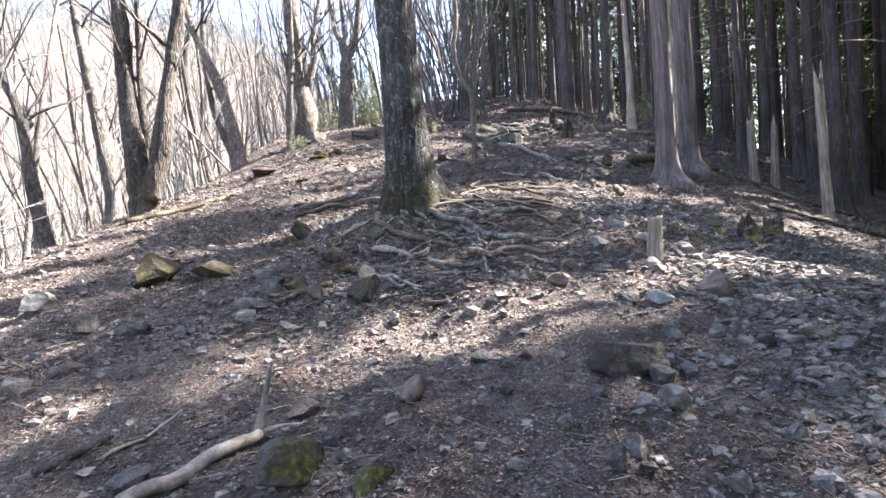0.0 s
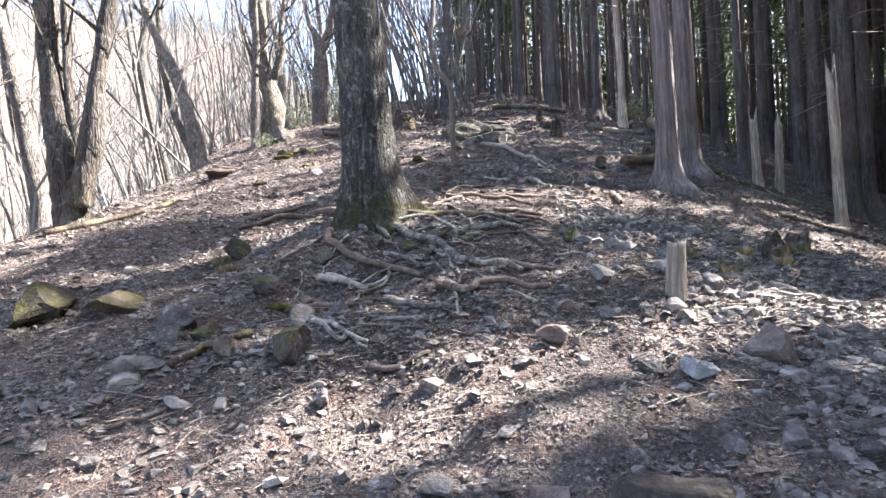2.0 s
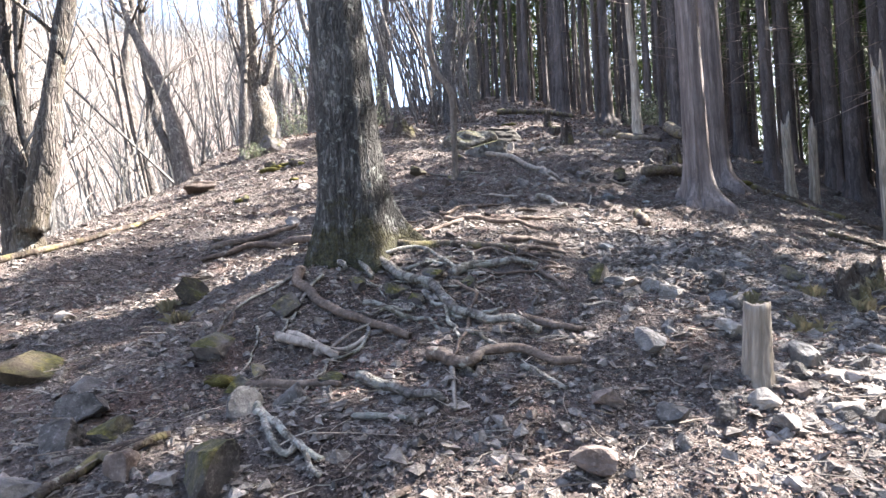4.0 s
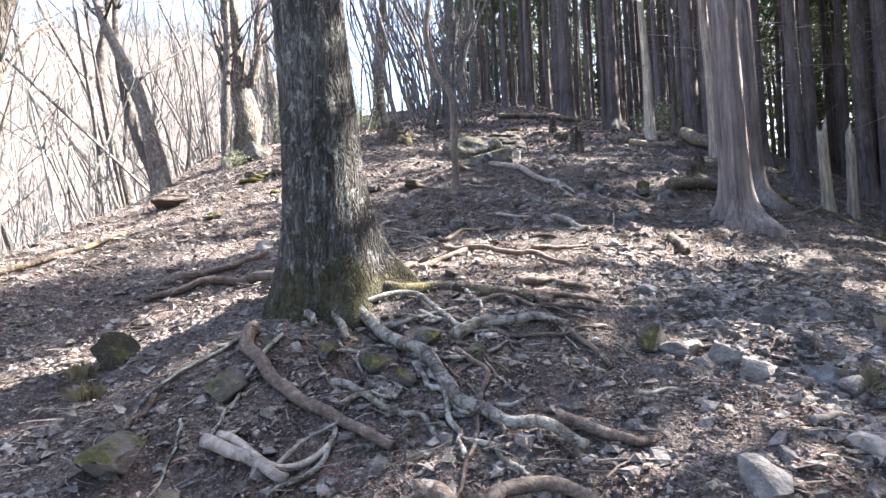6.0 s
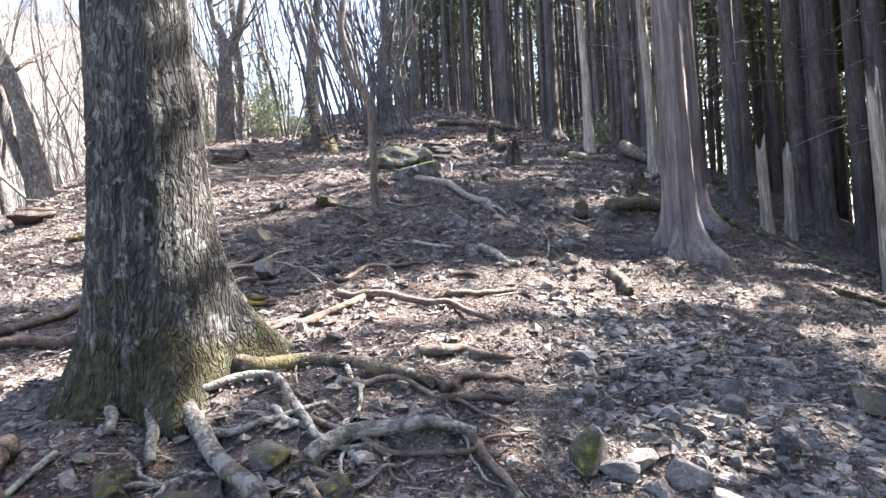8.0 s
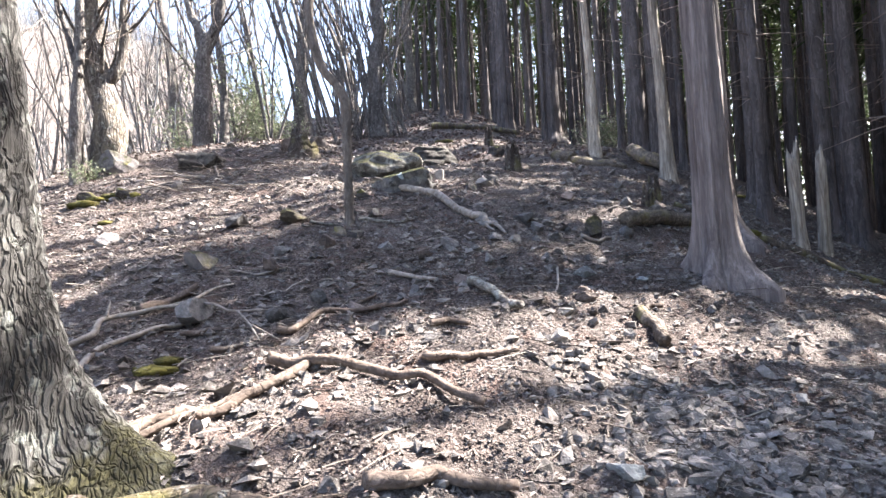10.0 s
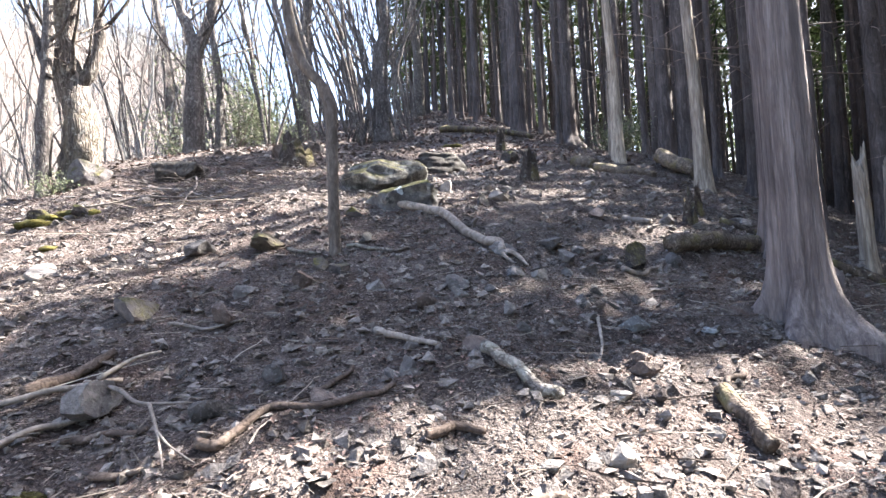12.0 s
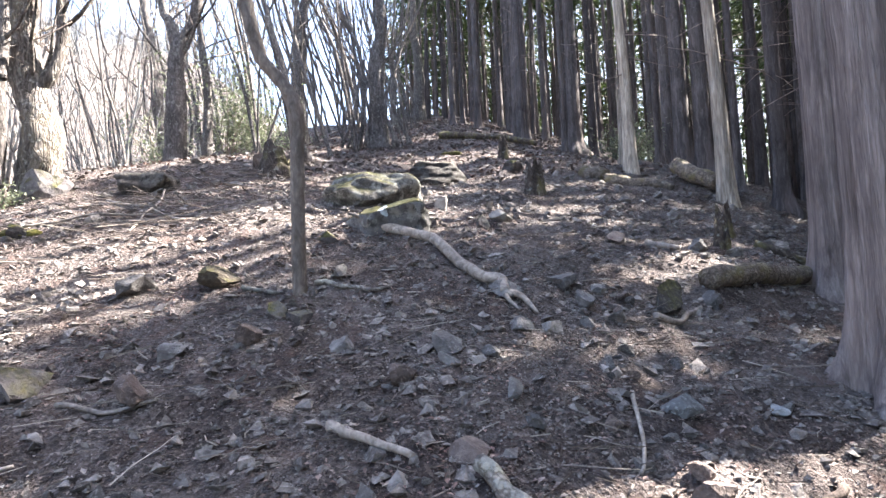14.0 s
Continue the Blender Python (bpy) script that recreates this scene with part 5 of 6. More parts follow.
def rock(x, y, width, tall, kind):
    """A stone of that width; tall: its height against its width."""
    global rock_count
    g = np.random.default_rng(2000 + rock_count)
    v, f = ROCK_SHAPES[rock_count % len(ROCK_SHAPES)] if kind not in ("mossbig", "dark", "paint") else crag(950 + rock_count, kind)
    rock_count += 1
    half = width / 2 * 1.18
    v = v * np.array((half, half * g.uniform(0.75, 1.0), half * max(tall, 0.2) * 1.25))
    big = kind in ("mossbig", "dark", "paint")
    ob = thing("boulder" if big else "rock", ROCK_LABELS[kind], "rock", at(x, y + 0.3 * half, half * tall * 0.36), mesh("rock", v, f, STONE[kind], big), "stones on the slope")
    ob.rotation_euler = (g.uniform(-0.25, 0.25), g.uniform(-0.25, 0.25), g.uniform(0, 6.3)) if not big else (0, 0, 0)
    if kind == "paint":                                # a worn white mark on the side that faces the path
        tree = BVHTree.FromPolygons([tuple(q) for q in v], [tuple(q) for q in f.tolist()])
        spots, tris = [], []
        for k in range(7):
            cx, cz, s = g.normal(-0.02, 0.035) * width, g.normal(0.08, 0.04) * width, width * g.uniform(0.03, 0.055)
            ring = [tree.ray_cast(Vector((cx + s * math.cos(t) * g.uniform(0.6, 1.2), -5, cz + s * math.sin(t) * 0.7)), Vector((0, 1, 0)))[0] for t in np.linspace(0, 6.28, 8)[:7]]
            if None not in ring:
                b = len(spots)
                spots += [tuple(q - Vector((0, 0.004, 0))) for q in ring]
                tris += [(b, b + m, b + m + 1) for m in range(1, 6)]
        if spots:
            part("paint_mark", mesh("paint_mark", spots, tris, PAINT, False), ob, "worn pale blue-white paint mark")
    return ob


rock(0.20, 3.95, 0.15, 0.6, "pale")
rock(1.02, 3.98, 0.09, 0.6, "pale")
rock(1.54, 3.74, 0.19, 0.5, "blue")
rock(1.33, 3.87, 0.22, 0.4, "grey")
rock(2.02, 3.99, 0.30, 0.6, "brown")
rock(0.68, 3.96, 0.11, 0.6, "grey")
rock(0.79, 4.07, 0.10, 0.6, "brown")
rock(0.91, 4.21, 0.22, 0.5, "brown")
rock(1.09, 4.65, 0.20, 0.4, "brown")
rock(1.37, 4.54, 0.17, 0.6, "grey")
rock(1.32, 4.37, 0.11, 0.6, "pale")
rock(1.76, 4.56, 0.18, 0.6, "pale")
rock(2.04, 4.66, 0.16, 0.6, "brown")
rock(2.26, 4.92, 0.20, 0.9, "grey")
rock(-0.65, 4.41, 0.28, 1.0, "moss")
rock(-1.56, 4.82, 0.27, 0.8, "grey")
rock(-1.66, 5.17, 0.31, 0.5, "grey")
rock(-1.62, 4.52, 0.31, 0.4, "grey")
rock(-1.19, 4.10, 0.23, 0.3, "pale")
rock(-0.37, 3.90, 0.12, 0.7, "grey")
rock(-3.2, 5.95, 0.75, 0.45, "mossbrown")
rock(-2.58, 5.85, 0.55, 0.42, "mossbrown")
rock(-0.71, 5.03, 0.21, 0.8, "grey")
rock(-0.45, 4.92, 0.20, 0.8, "grey")
rock(-3.01, 6.93, 0.24, 0.6, "pale")
rock(-1.35, 4.90, 0.22, 0.6, "moss")
rock(-1.08, 4.53, 0.19, 0.7, "brown")
rock(-1.91, 5.55, 0.29, 0.4, "grey")
rock(-1.55, 9.18, 0.22, 0.6, "grey")
rock(-0.60, 16.29, 0.72, 0.7, "brown")
rock(2.48, 4.87, 0.13, 0.6, "grey")
rock(2.14, 4.52, 0.17, 0.4, "pale")
rock(2.20, 4.44, 0.18, 0.5, "pale")
rock(1.78, 4.38, 0.14, 0.6, "grey")
rock(1.59, 4.50, 0.12, 0.6, "grey")
rock(1.59, 6.27, 0.29, 0.75, "moss")
rock(1.87, 6.33, 0.21, 0.5, "pale")
rock(1.98, 6.20, 0.18, 0.7, "pale")
rock(2.00, 5.94, 0.20, 0.9, "pale")
rock(2.42, 6.00, 0.26, 0.6, "grey")
rock(2.52, 6.63, 0.19, 0.6, "grey")
rock(2.59, 6.44, 0.21, 0.6, "grey")
rock(3.40, 7.38, 0.35, 0.4, "pale")
rock(1.69, 6.20, 0.20, 0.4, "grey")
rock(2.11, 8.31, 0.15, 0.6, "pale")
rock(1.96, 7.20, 0.16, 0.4, "blue")
rock(2.81, 8.37, 0.16, 0.6, "brown")
rock(0.80, 6.11, 0.10, 0.4, "pale")
rock(0.00, 6.16, 0.26, 0.7, "moss")
rock(-0.27, 6.28, 0.16, 0.8, "moss")
rock(0.30, 6.33, 0.20, 0.6, "moss")
rock(0.58, 6.17, 0.17, 0.6, "moss")
rock(2.68, 6.91, 0.18, 0.6, "grey")
rock(2.70, 7.26, 0.17, 0.6, "grey")
rock(3.10, 6.95, 0.25, 0.6, "grey")
rock(-4.04, 12.14, 0.71, 0.22, "brown")
rock(-2.87, 11.17, 0.27, 0.5, "moss")
rock(3.52, 6.91, 0.27, 0.6, "moss")
rock(2.14, 6.63, 0.11, 0.6, "grey")
rock(2.03, 6.67, 0.10, 0.6, "grey")
rock(1.35, 6.55, 0.08, 0.6, "grey")
rock(2.21, 6.44, 0.12, 0.6, "grey")
rock(0.67, 6.30, 0.10, 0.3, "pale")
rock(1.25, 13.95, 1.0, 0.46, "mossbig")
rock(2.36, 17.3, 1.1, 0.42, "dark")
rock(1.38, 12.2, 0.68, 0.55, "paint")
rock(2.06, 13.47, 0.26, 0.8, "pale")
rock(4.13, 18.14, 0.55, 0.5, "moss")
rock(2.35, 12.52, 0.18, 0.8, "moss")
rock(2.60, 12.68, 0.27, 0.6, "pale")
rock(3.4, 10.8, 0.38, 0.7, "moss")
rock(3.90, 11.07, 0.27, 0.7, "grey")
rock(2.72, 11.02, 0.31, 0.5, "grey")
rock(2.75, 10.73, 0.20, 0.6, "grey")
rock(2.39, 10.37, 0.16, 0.6, "pale")
rock(2.18, 10.36, 0.20, 0.5, "grey")
rock(2.20, 10.85, 0.29, 0.4, "grey")
rock(1.70, 10.07, 0.21, 0.6, "grey")
rock(1.69, 9.89, 0.18, 0.4, "grey")
rock(1.44, 9.79, 0.22, 0.5, "brown")
rock(1.97, 9.62, 0.16, 0.6, "grey")
rock(1.69, 9.26, 0.19, 0.5, "brown")
rock(1.99, 9.44, 0.13, 0.5, "grey")
rock(2.79, 9.65, 0.24, 0.5, "blue")
rock(3.40, 9.76, 0.18, 0.4, "blue")
rock(2.60, 9.11, 0.20, 0.4, "brown")
rock(2.34, 8.86, 0.15, 0.5, "pale")
rock(2.72, 8.69, 0.13, 0.6, "pale")
rock(1.27, 9.03, 0.13, 0.7, "grey")
rock(1.19, 9.00, 0.09, 0.7, "grey")
rock(0.87, 8.77, 0.19, 0.4, "brown")
rock(0.10, 11.31, 0.45, 0.36, "mossbrown")
rock(-0.55, 11.32, 0.41, 0.36, "grey")
rock(-0.51, 10.04, 0.31, 0.6, "moss")
rock(0.10, 9.92, 0.29, 0.5, "brown")
rock(0.66, 10.71, 0.24, 0.6, "moss")
rock(0.83, 10.59, 0.22, 0.7, "moss")
rock(0.55, 10.38, 0.19, 0.7, "brown")
rock(0.13, 10.34, 0.19, 0.6, "grey")
rock(1.12, 10.24, 0.18, 0.6, "grey")
rock(-0.22, 8.96, 0.29, 0.6, "grey")
rock(0.38, 8.79, 0.21, 0.5, "grey")
rock(-1.93, 11.33, 0.38, 0.4, "pale")
rock(-2.53, 13.17, 0.36, 0.4, "moss")
rock(-2.99, 13.16, 0.40, 0.4, "moss")
rock(0.61, 9.06, 0.13, 0.8, "grey")
rock(1.00, 11.30, 0.21, 0.5, "grey")
rock(0.88, 11.94, 0.21, 0.6, "moss")
rock(-0.38, 18.12, 0.58, 0.6, "moss")
rock(-3.64, 15.44, 0.77, 0.6, "moss")
rock(-2.14, 15.25, 0.71, 0.5, "dark")
rock(3.69, 12.31, 0.24, 0.6, "brown")
rock(4.44, 12.15, 0.25, 0.6, "grey")
rock(4.97, 12.36, 0.22, 0.6, "pale")
rock(2.91, 10.56, 0.16, 0.6, "grey")
rock(2.92, 10.94, 0.15, 0.6, "grey")
rock(2.66, 10.51, 0.12, 0.6, "grey")
rock(1.94, 10.05, 0.12, 0.6, "grey")
rock(-0.67, 2.30, 0.38, 0.42, "moss")
rock(-0.34, 2.23, 0.30, 0.42, "moss")
rock(0.97, 2.83, 0.35, 0.45, "dark")
rock(1.10, 2.71, 0.18, 0.6, "grey")
rock(0.60, 2.97, 0.16, 0.6, "brown")
rock(0.77, 2.21, 0.13, 0.9, "grey")
rock(0.66, 2.12, 0.12, 0.8, "grey")
rock(0.52, 2.45, 0.11, 0.6, "grey")
rock(1.08, 1.99, 0.16, 0.6, "grey")
rock(1.03, 2.40, 0.18, 0.6, "grey")
rock(0.91, 2.46, 0.12, 0.6, "grey")
rock(-0.19, 2.83, 0.22, 0.6, "brown")
rock(-4.21, 5.45, 0.34, 0.7, "grey")
rock(-2.89, 3.98, 0.38, 0.4, "brown")
rock(-3.09, 3.76, 0.26, 0.7, "pale")
rock(-2.71, 4.60, 0.34, 0.4, "grey")
rock(-1.64, 4.42, 0.25, 0.4, "pale")
rock(0.20, 3.17, 0.18, 0.5, "grey")
rock(-0.57, 2.62, 0.12, 0.6, "grey")
rock(-0.80, 2.89, 0.20, 0.4, "brown")
rock(-1.53, 2.48, 0.29, 0.3, "grey")
rock(1.27, 2.80, 0.11, 0.6, "grey")
rock(1.48, 2.30, 0.14, 0.6, "grey")
rock(1.89, 2.62, 0.14, 0.6, "grey")
rock(1.61, 2.62, 0.13, 0.6, "grey")
rock(1.28, 2.42, 0.12, 0.6, "brown")
rock(1.41, 2.04, 0.13, 0.6, "pale")
rock(1.53, 2.91, 0.13, 0.6, "grey")
rock(1.91, 3.20, 0.16, 0.6, "grey")
rock(1.38, 3.21, 0.13, 0.6, "grey")
rock(1.65, 3.28, 0.13, 0.6, "grey")
rock(2.35, 3.15, 0.18, 0.6, "grey")
rock(0.72, 2.58, 0.09, 0.6, "grey")
rock(0.31, 2.78, 0.10, 0.6, "brown")
rock(0.01, 2.39, 0.09, 0.6, "grey")
rock(0.27, 2.15, 0.09, 0.6, "grey")
rock(-3.27, 4.86, 0.29, 0.6, "grey")
rock(-2.13, 4.31, 0.18, 0.6, "grey")
rock(-1.46, 3.74, 0.15, 0.6, "grey")
rock(-0.79, 6.06, 0.26, 0.6, "moss")
rock(-1.19, 5.67, 0.37, 0.6, "moss")
rock(-0.84, 5.25, 0.21, 0.6, "moss")
rock(-1.82, 6.80, 0.33, 0.7, "mossbrown")
rock(1.50, 5.08, 0.21, 0.7, "grey")
rock(1.67, 5.23, 0.11, 0.6, "grey")
rock(2.04, 5.26, 0.19, 0.6, "pale")
rock(-0.81, 5.50, 0.19, 0.4, "moss")
rock(-0.30, 5.15, 0.16, 0.5, "moss")
rock(0.48, 5.12, 0.10, 0.6, "moss")
rock(0.19, 6.04, 0.19, 0.5, "moss")
rock(0.31, 6.38, 0.18, 0.5, "moss")
rock(-0.30, 6.37, 0.15, 0.6, "moss")
rock(0.55, 6.16, 0.16, 0.5, "moss")
rock(1.48, 5.94, 0.14, 0.6, "grey")
rock(1.71, 5.97, 0.18, 0.4, "grey")
rock(2.44, 5.90, 0.23, 0.5, "grey")

# more stones of the same kinds, strewn beside the path and up the slope
g = np.random.default_rng(91)
LOOSE = [mesh("rock", ROCK_SHAPES[k][0] * np.array((0.5, 0.5 * (0.7 + 0.03 * k), 0.24 + 0.02 * k)), ROCK_SHAPES[k][1], STONE[("grey", "brown", "grey", "brown", "grey", "brown")[k % 6]], False) for k in range(12)]
for k in range(190):
    if k < 46:
        x, y = g.uniform(1.3, 3.9), g.uniform(2.6, 7.6)
    elif k < 92 or k > 112:
        y = g.uniform(8.6, 13.5)
        x = 2.6 + 0.12 * (y - 9) + g.normal(0, 0.9)
    else:
        x, y = g.uniform(-3.5, 0.6), g.uniform(4.2, 12.5)
    if off_path(x, y) < 0.3:
        x += 0.6
    width = 0.05 + 0.11 * g.uniform() ** 2
    ob = thing("rock", ROCK_LABELS[("grey", "brown")[k % 2]], "rock", at(x, y, width * 0.08), LOOSE[k % 12], "stones on the slope")
    ob.scale = (width, width, width)
    ob.rotation_euler = (g.normal(0, 0.3), g.normal(0, 0.3), g.uniform(0, 6.3))

# ---------------------------------------------------------------- bushes
LEAF_V = np.array([(0, 0, 0), (0.5, 0.22, 0.06), (1, 0, -0.05), (0.5, -0.22, 0.06)])
LEAF_F = np.array([(0, 1, 2), (0, 2, 3)])


def bush(where, reach, tall, leaves, size, seed, label):
    g = np.random.default_rng(seed)
    ob = thing("evergreen_bush", label, "bush", where, None, "evergreen bushes")
    tips = []
    for k in range(9):
        a = g.uniform(0, 6.3)
        line = limb((0, 0, -0.1), (math.cos(a) * 0.5, math.sin(a) * 0.5, 1), tall * g.uniform(0.6, 1.1), 0.02, 7, 0.16, 0.02, g)
        part("stem", mesh("stem", *tube(line, [0.02, 0.006], 4), TWIG), ob)
        tips.append(line[2:])
    tips = np.vstack(tips)
    p = tips[g.integers(0, len(tips), leaves)] + g.normal(0, reach * 0.42, (leaves, 3)) * np.array((1, 1, 0.7))
    part("foliage", mesh("foliage", *scatter(LEAF_V, LEAF_F, p, g.uniform(0.6, 1.3, leaves) * size, g.uniform(0, 6.3, leaves), g.normal(0.2, 0.5, leaves)), BROADLEAF, False), ob)


BUSH_LABEL = "evergreen bush with glossy leaves among bare trees"
bush(at(-3.6, 24.5), 1.0, 2.9, 2400, 0.14, 51, BUSH_LABEL), bush(at(-2.9, 26.0), 1.0, 2.5, 1900, 0.14, 52, BUSH_LABEL)
bush(at(-4.6, 22.0), 0.7, 1.6, 1000, 0.11, 54, BUSH_LABEL)
bush(at(7.6, 20.2), 0.6, 1.2, 1300, 0.09, 55, "low evergreen shrub among the cedars"), bush(at(8.4, 21.4), 0.6, 1.4, 1300, 0.09, 56, "low evergreen shrub among the cedars")
bush(at(-4.0, 15.3), 0.3, 0.45, 500, 0.06, 57, "small moss-green plant at the foot of a tree")


def moss_cushion(x, y, size, seed):
    """A low lumpy cushion of moss, sunk into the litter."""
    g = np.random.default_rng(seed)
    v, f = ROCK_SHAPES[seed % len(ROCK_SHAPES)]
    v = v / np.linalg.norm(v, axis=1)[:, None]
    a = np.arctan2(v[:, 1], v[:, 0])
    v = v * (1 + 0.22 * np.sin(2 * a + g.uniform(0, 6)) + 0.14 * np.sin(5 * a + g.uniform(0, 6)) + 0.07 * np.sin(v @ g.normal(0, 9, 3)) + 0.05 * g.standard_normal(len(v)))[:, None]
    thing("moss_cushion", "low cushion of yellow-green moss on the ground", "moss", at(x, y), mesh("moss_cushion", v * np.array((size, 0.75 * size, 0.3 * size)), f, MOSS), "moss cushions")


for k, (x, y, size) in enumerate([(-2.68, 13.32, 0.2), (-2.96, 13.03, 0.2), (-2.21, 12.08, 0.1), (-0.21, 8.29, 0.1), (-0.19, 8.42, 0.1), (-2.81, 13.21, 0.16), (-2.94, 11.23, 0.12), (6.04, 12.03, 0.2), (8.51, 15.34, 0.12), (0.75, 14.44, 0.14), (-2.49, 13.27, 0.18), (3.19, 21.19, 0.25), (-1.03, 5.49, 0.12)]):
    moss_cushion(x, y, size, 80 + k)


def grass_tuft(x, y, size, seed):
    g = np.random.default_rng(seed)
    m = 70
    blade = np.array([(0, -0.02, 0), (0, 0.02, 0), (0.25, 0.012, 0.6), (0.7, 0, 0.75)])
    v, f = scatter(blade, np.array([(0, 1, 2), (0, 2, 3)]), np.stack([g.normal(0, 0.35, m), g.normal(0, 0.35, m), 0 * g.uniform(size=m)], 1) * size, g.uniform(0.5, 1.3, m) * size, g.uniform(0, 6.3, m), g.normal(-0.1, 0.35, m))
    thing("grass_tuft", "small tuft of dry yellow-green grass", "grass", at(x, y, -0.01), mesh("grass_tuft", v, f, GRASS, False), "grass tufts")


for k, (x, y) in enumerate([(-1.75, 6.5), (-1.95, 6.75), (2.55, 6.0), (3.4, 6.55), (3.65, 6.3), (2.7, 5.6), (4.2, 6.9)]):
    grass_tuft(x, y, 0.11, 60 + k)

# ---------------------------------------------------------------- litter on the ground: stones, leaves, twigs
bm = bmesh.new()
bmesh.ops.create_icosphere(bm, subdivisions=1, radius=1)
CHIP_V = np.array([(1, 0, 0.1), (0.1, 1, 0), (-1, 0.1, 0), (0, -1, -0.1), (0.2, 0.1, 1), (0, 0, -1.0)])
CHIP_F = np.array([(0, 1, 4), (1, 2, 4), (2, 3, 4), (3, 0, 4), (1, 0, 5), (2, 1, 5), (3, 2, 5), (0, 3, 5)])
PEBBLE_V = np.array([q.co[:] for q in bm.verts])
PEBBLE_F = np.array([[q.index for q in p.verts] for p in bm.faces])
bm.free()
SLAB_V = np.array([(-1, -0.8, -0.7), (0.9, -1, -0.7), (1, 0.8, -0.7), (-0.8, 1, -0.7), (-0.9, -0.6, 0.5), (0.7, -0.8, 0.75), (0.8, 0.5, 0.4), (-0.4, 0.8, 0.7)]) * 0.85
SLAB_F = np.array([(0, 1, 5), (0, 5, 4), (1, 2, 6), (1, 6, 5), (2, 3, 7), (2, 7, 6), (3, 0, 4), (3, 4, 7), (4, 5, 6), (4, 6, 7), (0, 2, 1), (0, 3, 2)])


def strewn(count, seed, x0=-6.5, x1=9.0, y0=0.4, y1=17.0, crowd=1.6):
    """Places on the ground, closer together near the path's start."""
    g = np.random.default_rng(seed)
    y = y0 + (y1 - y0) * g.uniform(size=count) ** crowd
    x = 0.6 + np.where(g.uniform(size=count) < 0.5, -1, 1) * np.abs(g.normal(0, 1, count)) * (1.6 + 0.28 * y)
    keep = (x > x0) & (x < x1)
    return x[keep], y[keep], g


def pebbles(count, seed, low, high, crowd, shape_v, shape_f):
    x, y, g = strewn(count, seed, crowd=crowd)
    patch = value_noise(x * 0.9, y * 0.9, 21) + 0.35 * value_noise(x * 3, y * 3, 22) + 0.5 * smooth(0.9, 1.9, x) * (1 - smooth(8.0, 9.5, y)) + 0.3 * smooth(8.5, 9.5, y) * smooth(2.2, 1.0, np.abs(x - 2.4))
    keep = (patch > g.uniform(-0.55, 0.35, len(x))) & (off_path(x, y) > g.uniform(0.05, 0.4, len(x)))
    x, y = x[keep], y[keep]
    n = len(x)
    size = low * (high / low) ** (g.uniform(size=n) ** 2.2)
    squash = np.stack([g.uniform(0.7, 1.3, n), g.uniform(0.5, 1.0, n), g.uniform(0.25, 0.7, n)], 1)
    where = np.stack([x, y, height(x, y) + size * 0.12], 1)
    v, f = scatter(shape_v, shape_f, where, size, g.uniform(0, 6.3, n), g.normal(0, 0.24, n), squash)
    v = v + (g.standard_normal(v.shape) * np.repeat(size, len(shape_v))[:, None] * 0.13)
    return v, f


g = np.random.default_rng(46)                          # the stony strip on the right of the path
n = 4600
y = g.uniform(1.2, 8.2, n)
x = 1.9 + 0.05 * y + np.abs(g.normal(0, 1.1, n)) - 0.4 * g.uniform(size=n)
size = 0.016 * (0.06 / 0.016) ** (g.uniform(size=n) ** 1.6)
v, f = scatter(SLAB_V, SLAB_F, np.stack([x, y, height(x, y) + size * 0.15], 1), size, g.uniform(0, 6.3, n), g.normal(0, 0.25, n), np.stack([g.uniform(0.8, 1.4, n), g.uniform(0.6, 1.1, n), g.uniform(0.3, 0.65, n)], 1))
v = v + g.standard_normal(v.shape) * np.repeat(size, len(SLAB_V))[:, None] * 0.13
tagged(new("small_stones", mesh("small_stones", v, f, CHIPS, False)), "grey angular stones in a strip beside the path", "stones", kind="stuff")
g2 = np.random.default_rng(47)                         # fine gravel on the trodden line
n = 16000
fy = 1.2 + 10.5 * g2.uniform(size=n) ** 1.3
fx = np.interp(fy, [1.0, 2.5, 3.6, 4.6, 5.6, 6.6, 7.6, 8.6, 10.0, 12.8], [0.25, 0.5, 0.9, 1.42, 1.5, 1.4, 1.4, 1.65, 2.2, 3.0]) + g2.normal(0, 0.2, n)
size = 0.004 * (0.015 / 0.004) ** (g2.uniform(size=n) ** 1.7)
gravel_v, gravel_f = scatter(CHIP_V, CHIP_F, np.stack([fx, fy, height(fx, fy) + size * 0.2], 1), size, g2.uniform(0, 6.3, n), g2.normal(0, 0.4, n), np.stack([g2.uniform(0.7, 1.3, n), g2.uniform(0.6, 1.0, n), g2.uniform(0.4, 0.8, n)], 1))
tagged(new("gravel", mesh("gravel", gravel_v, gravel_f, CHIPS, False)), "fine pale gravel on the trodden path", "gravel", kind="stuff")
tagged(new("stone_chips", mesh("stone_chips", *pebbles(52000, 31, 0.005, 0.034, 1.7, CHIP_V, CHIP_F), CHIPS, False)), "grey broken stone chips scattered over the soil", "stones", kind="stuff")
tagged(new("small_stones", mesh("small_stones", *pebbles(15000, 32, 0.014, 0.06, 1.3, SLAB_V, SLAB_F), CHIPS, False)), "fist-sized grey angular stones on the slope", "stones", kind="stuff")

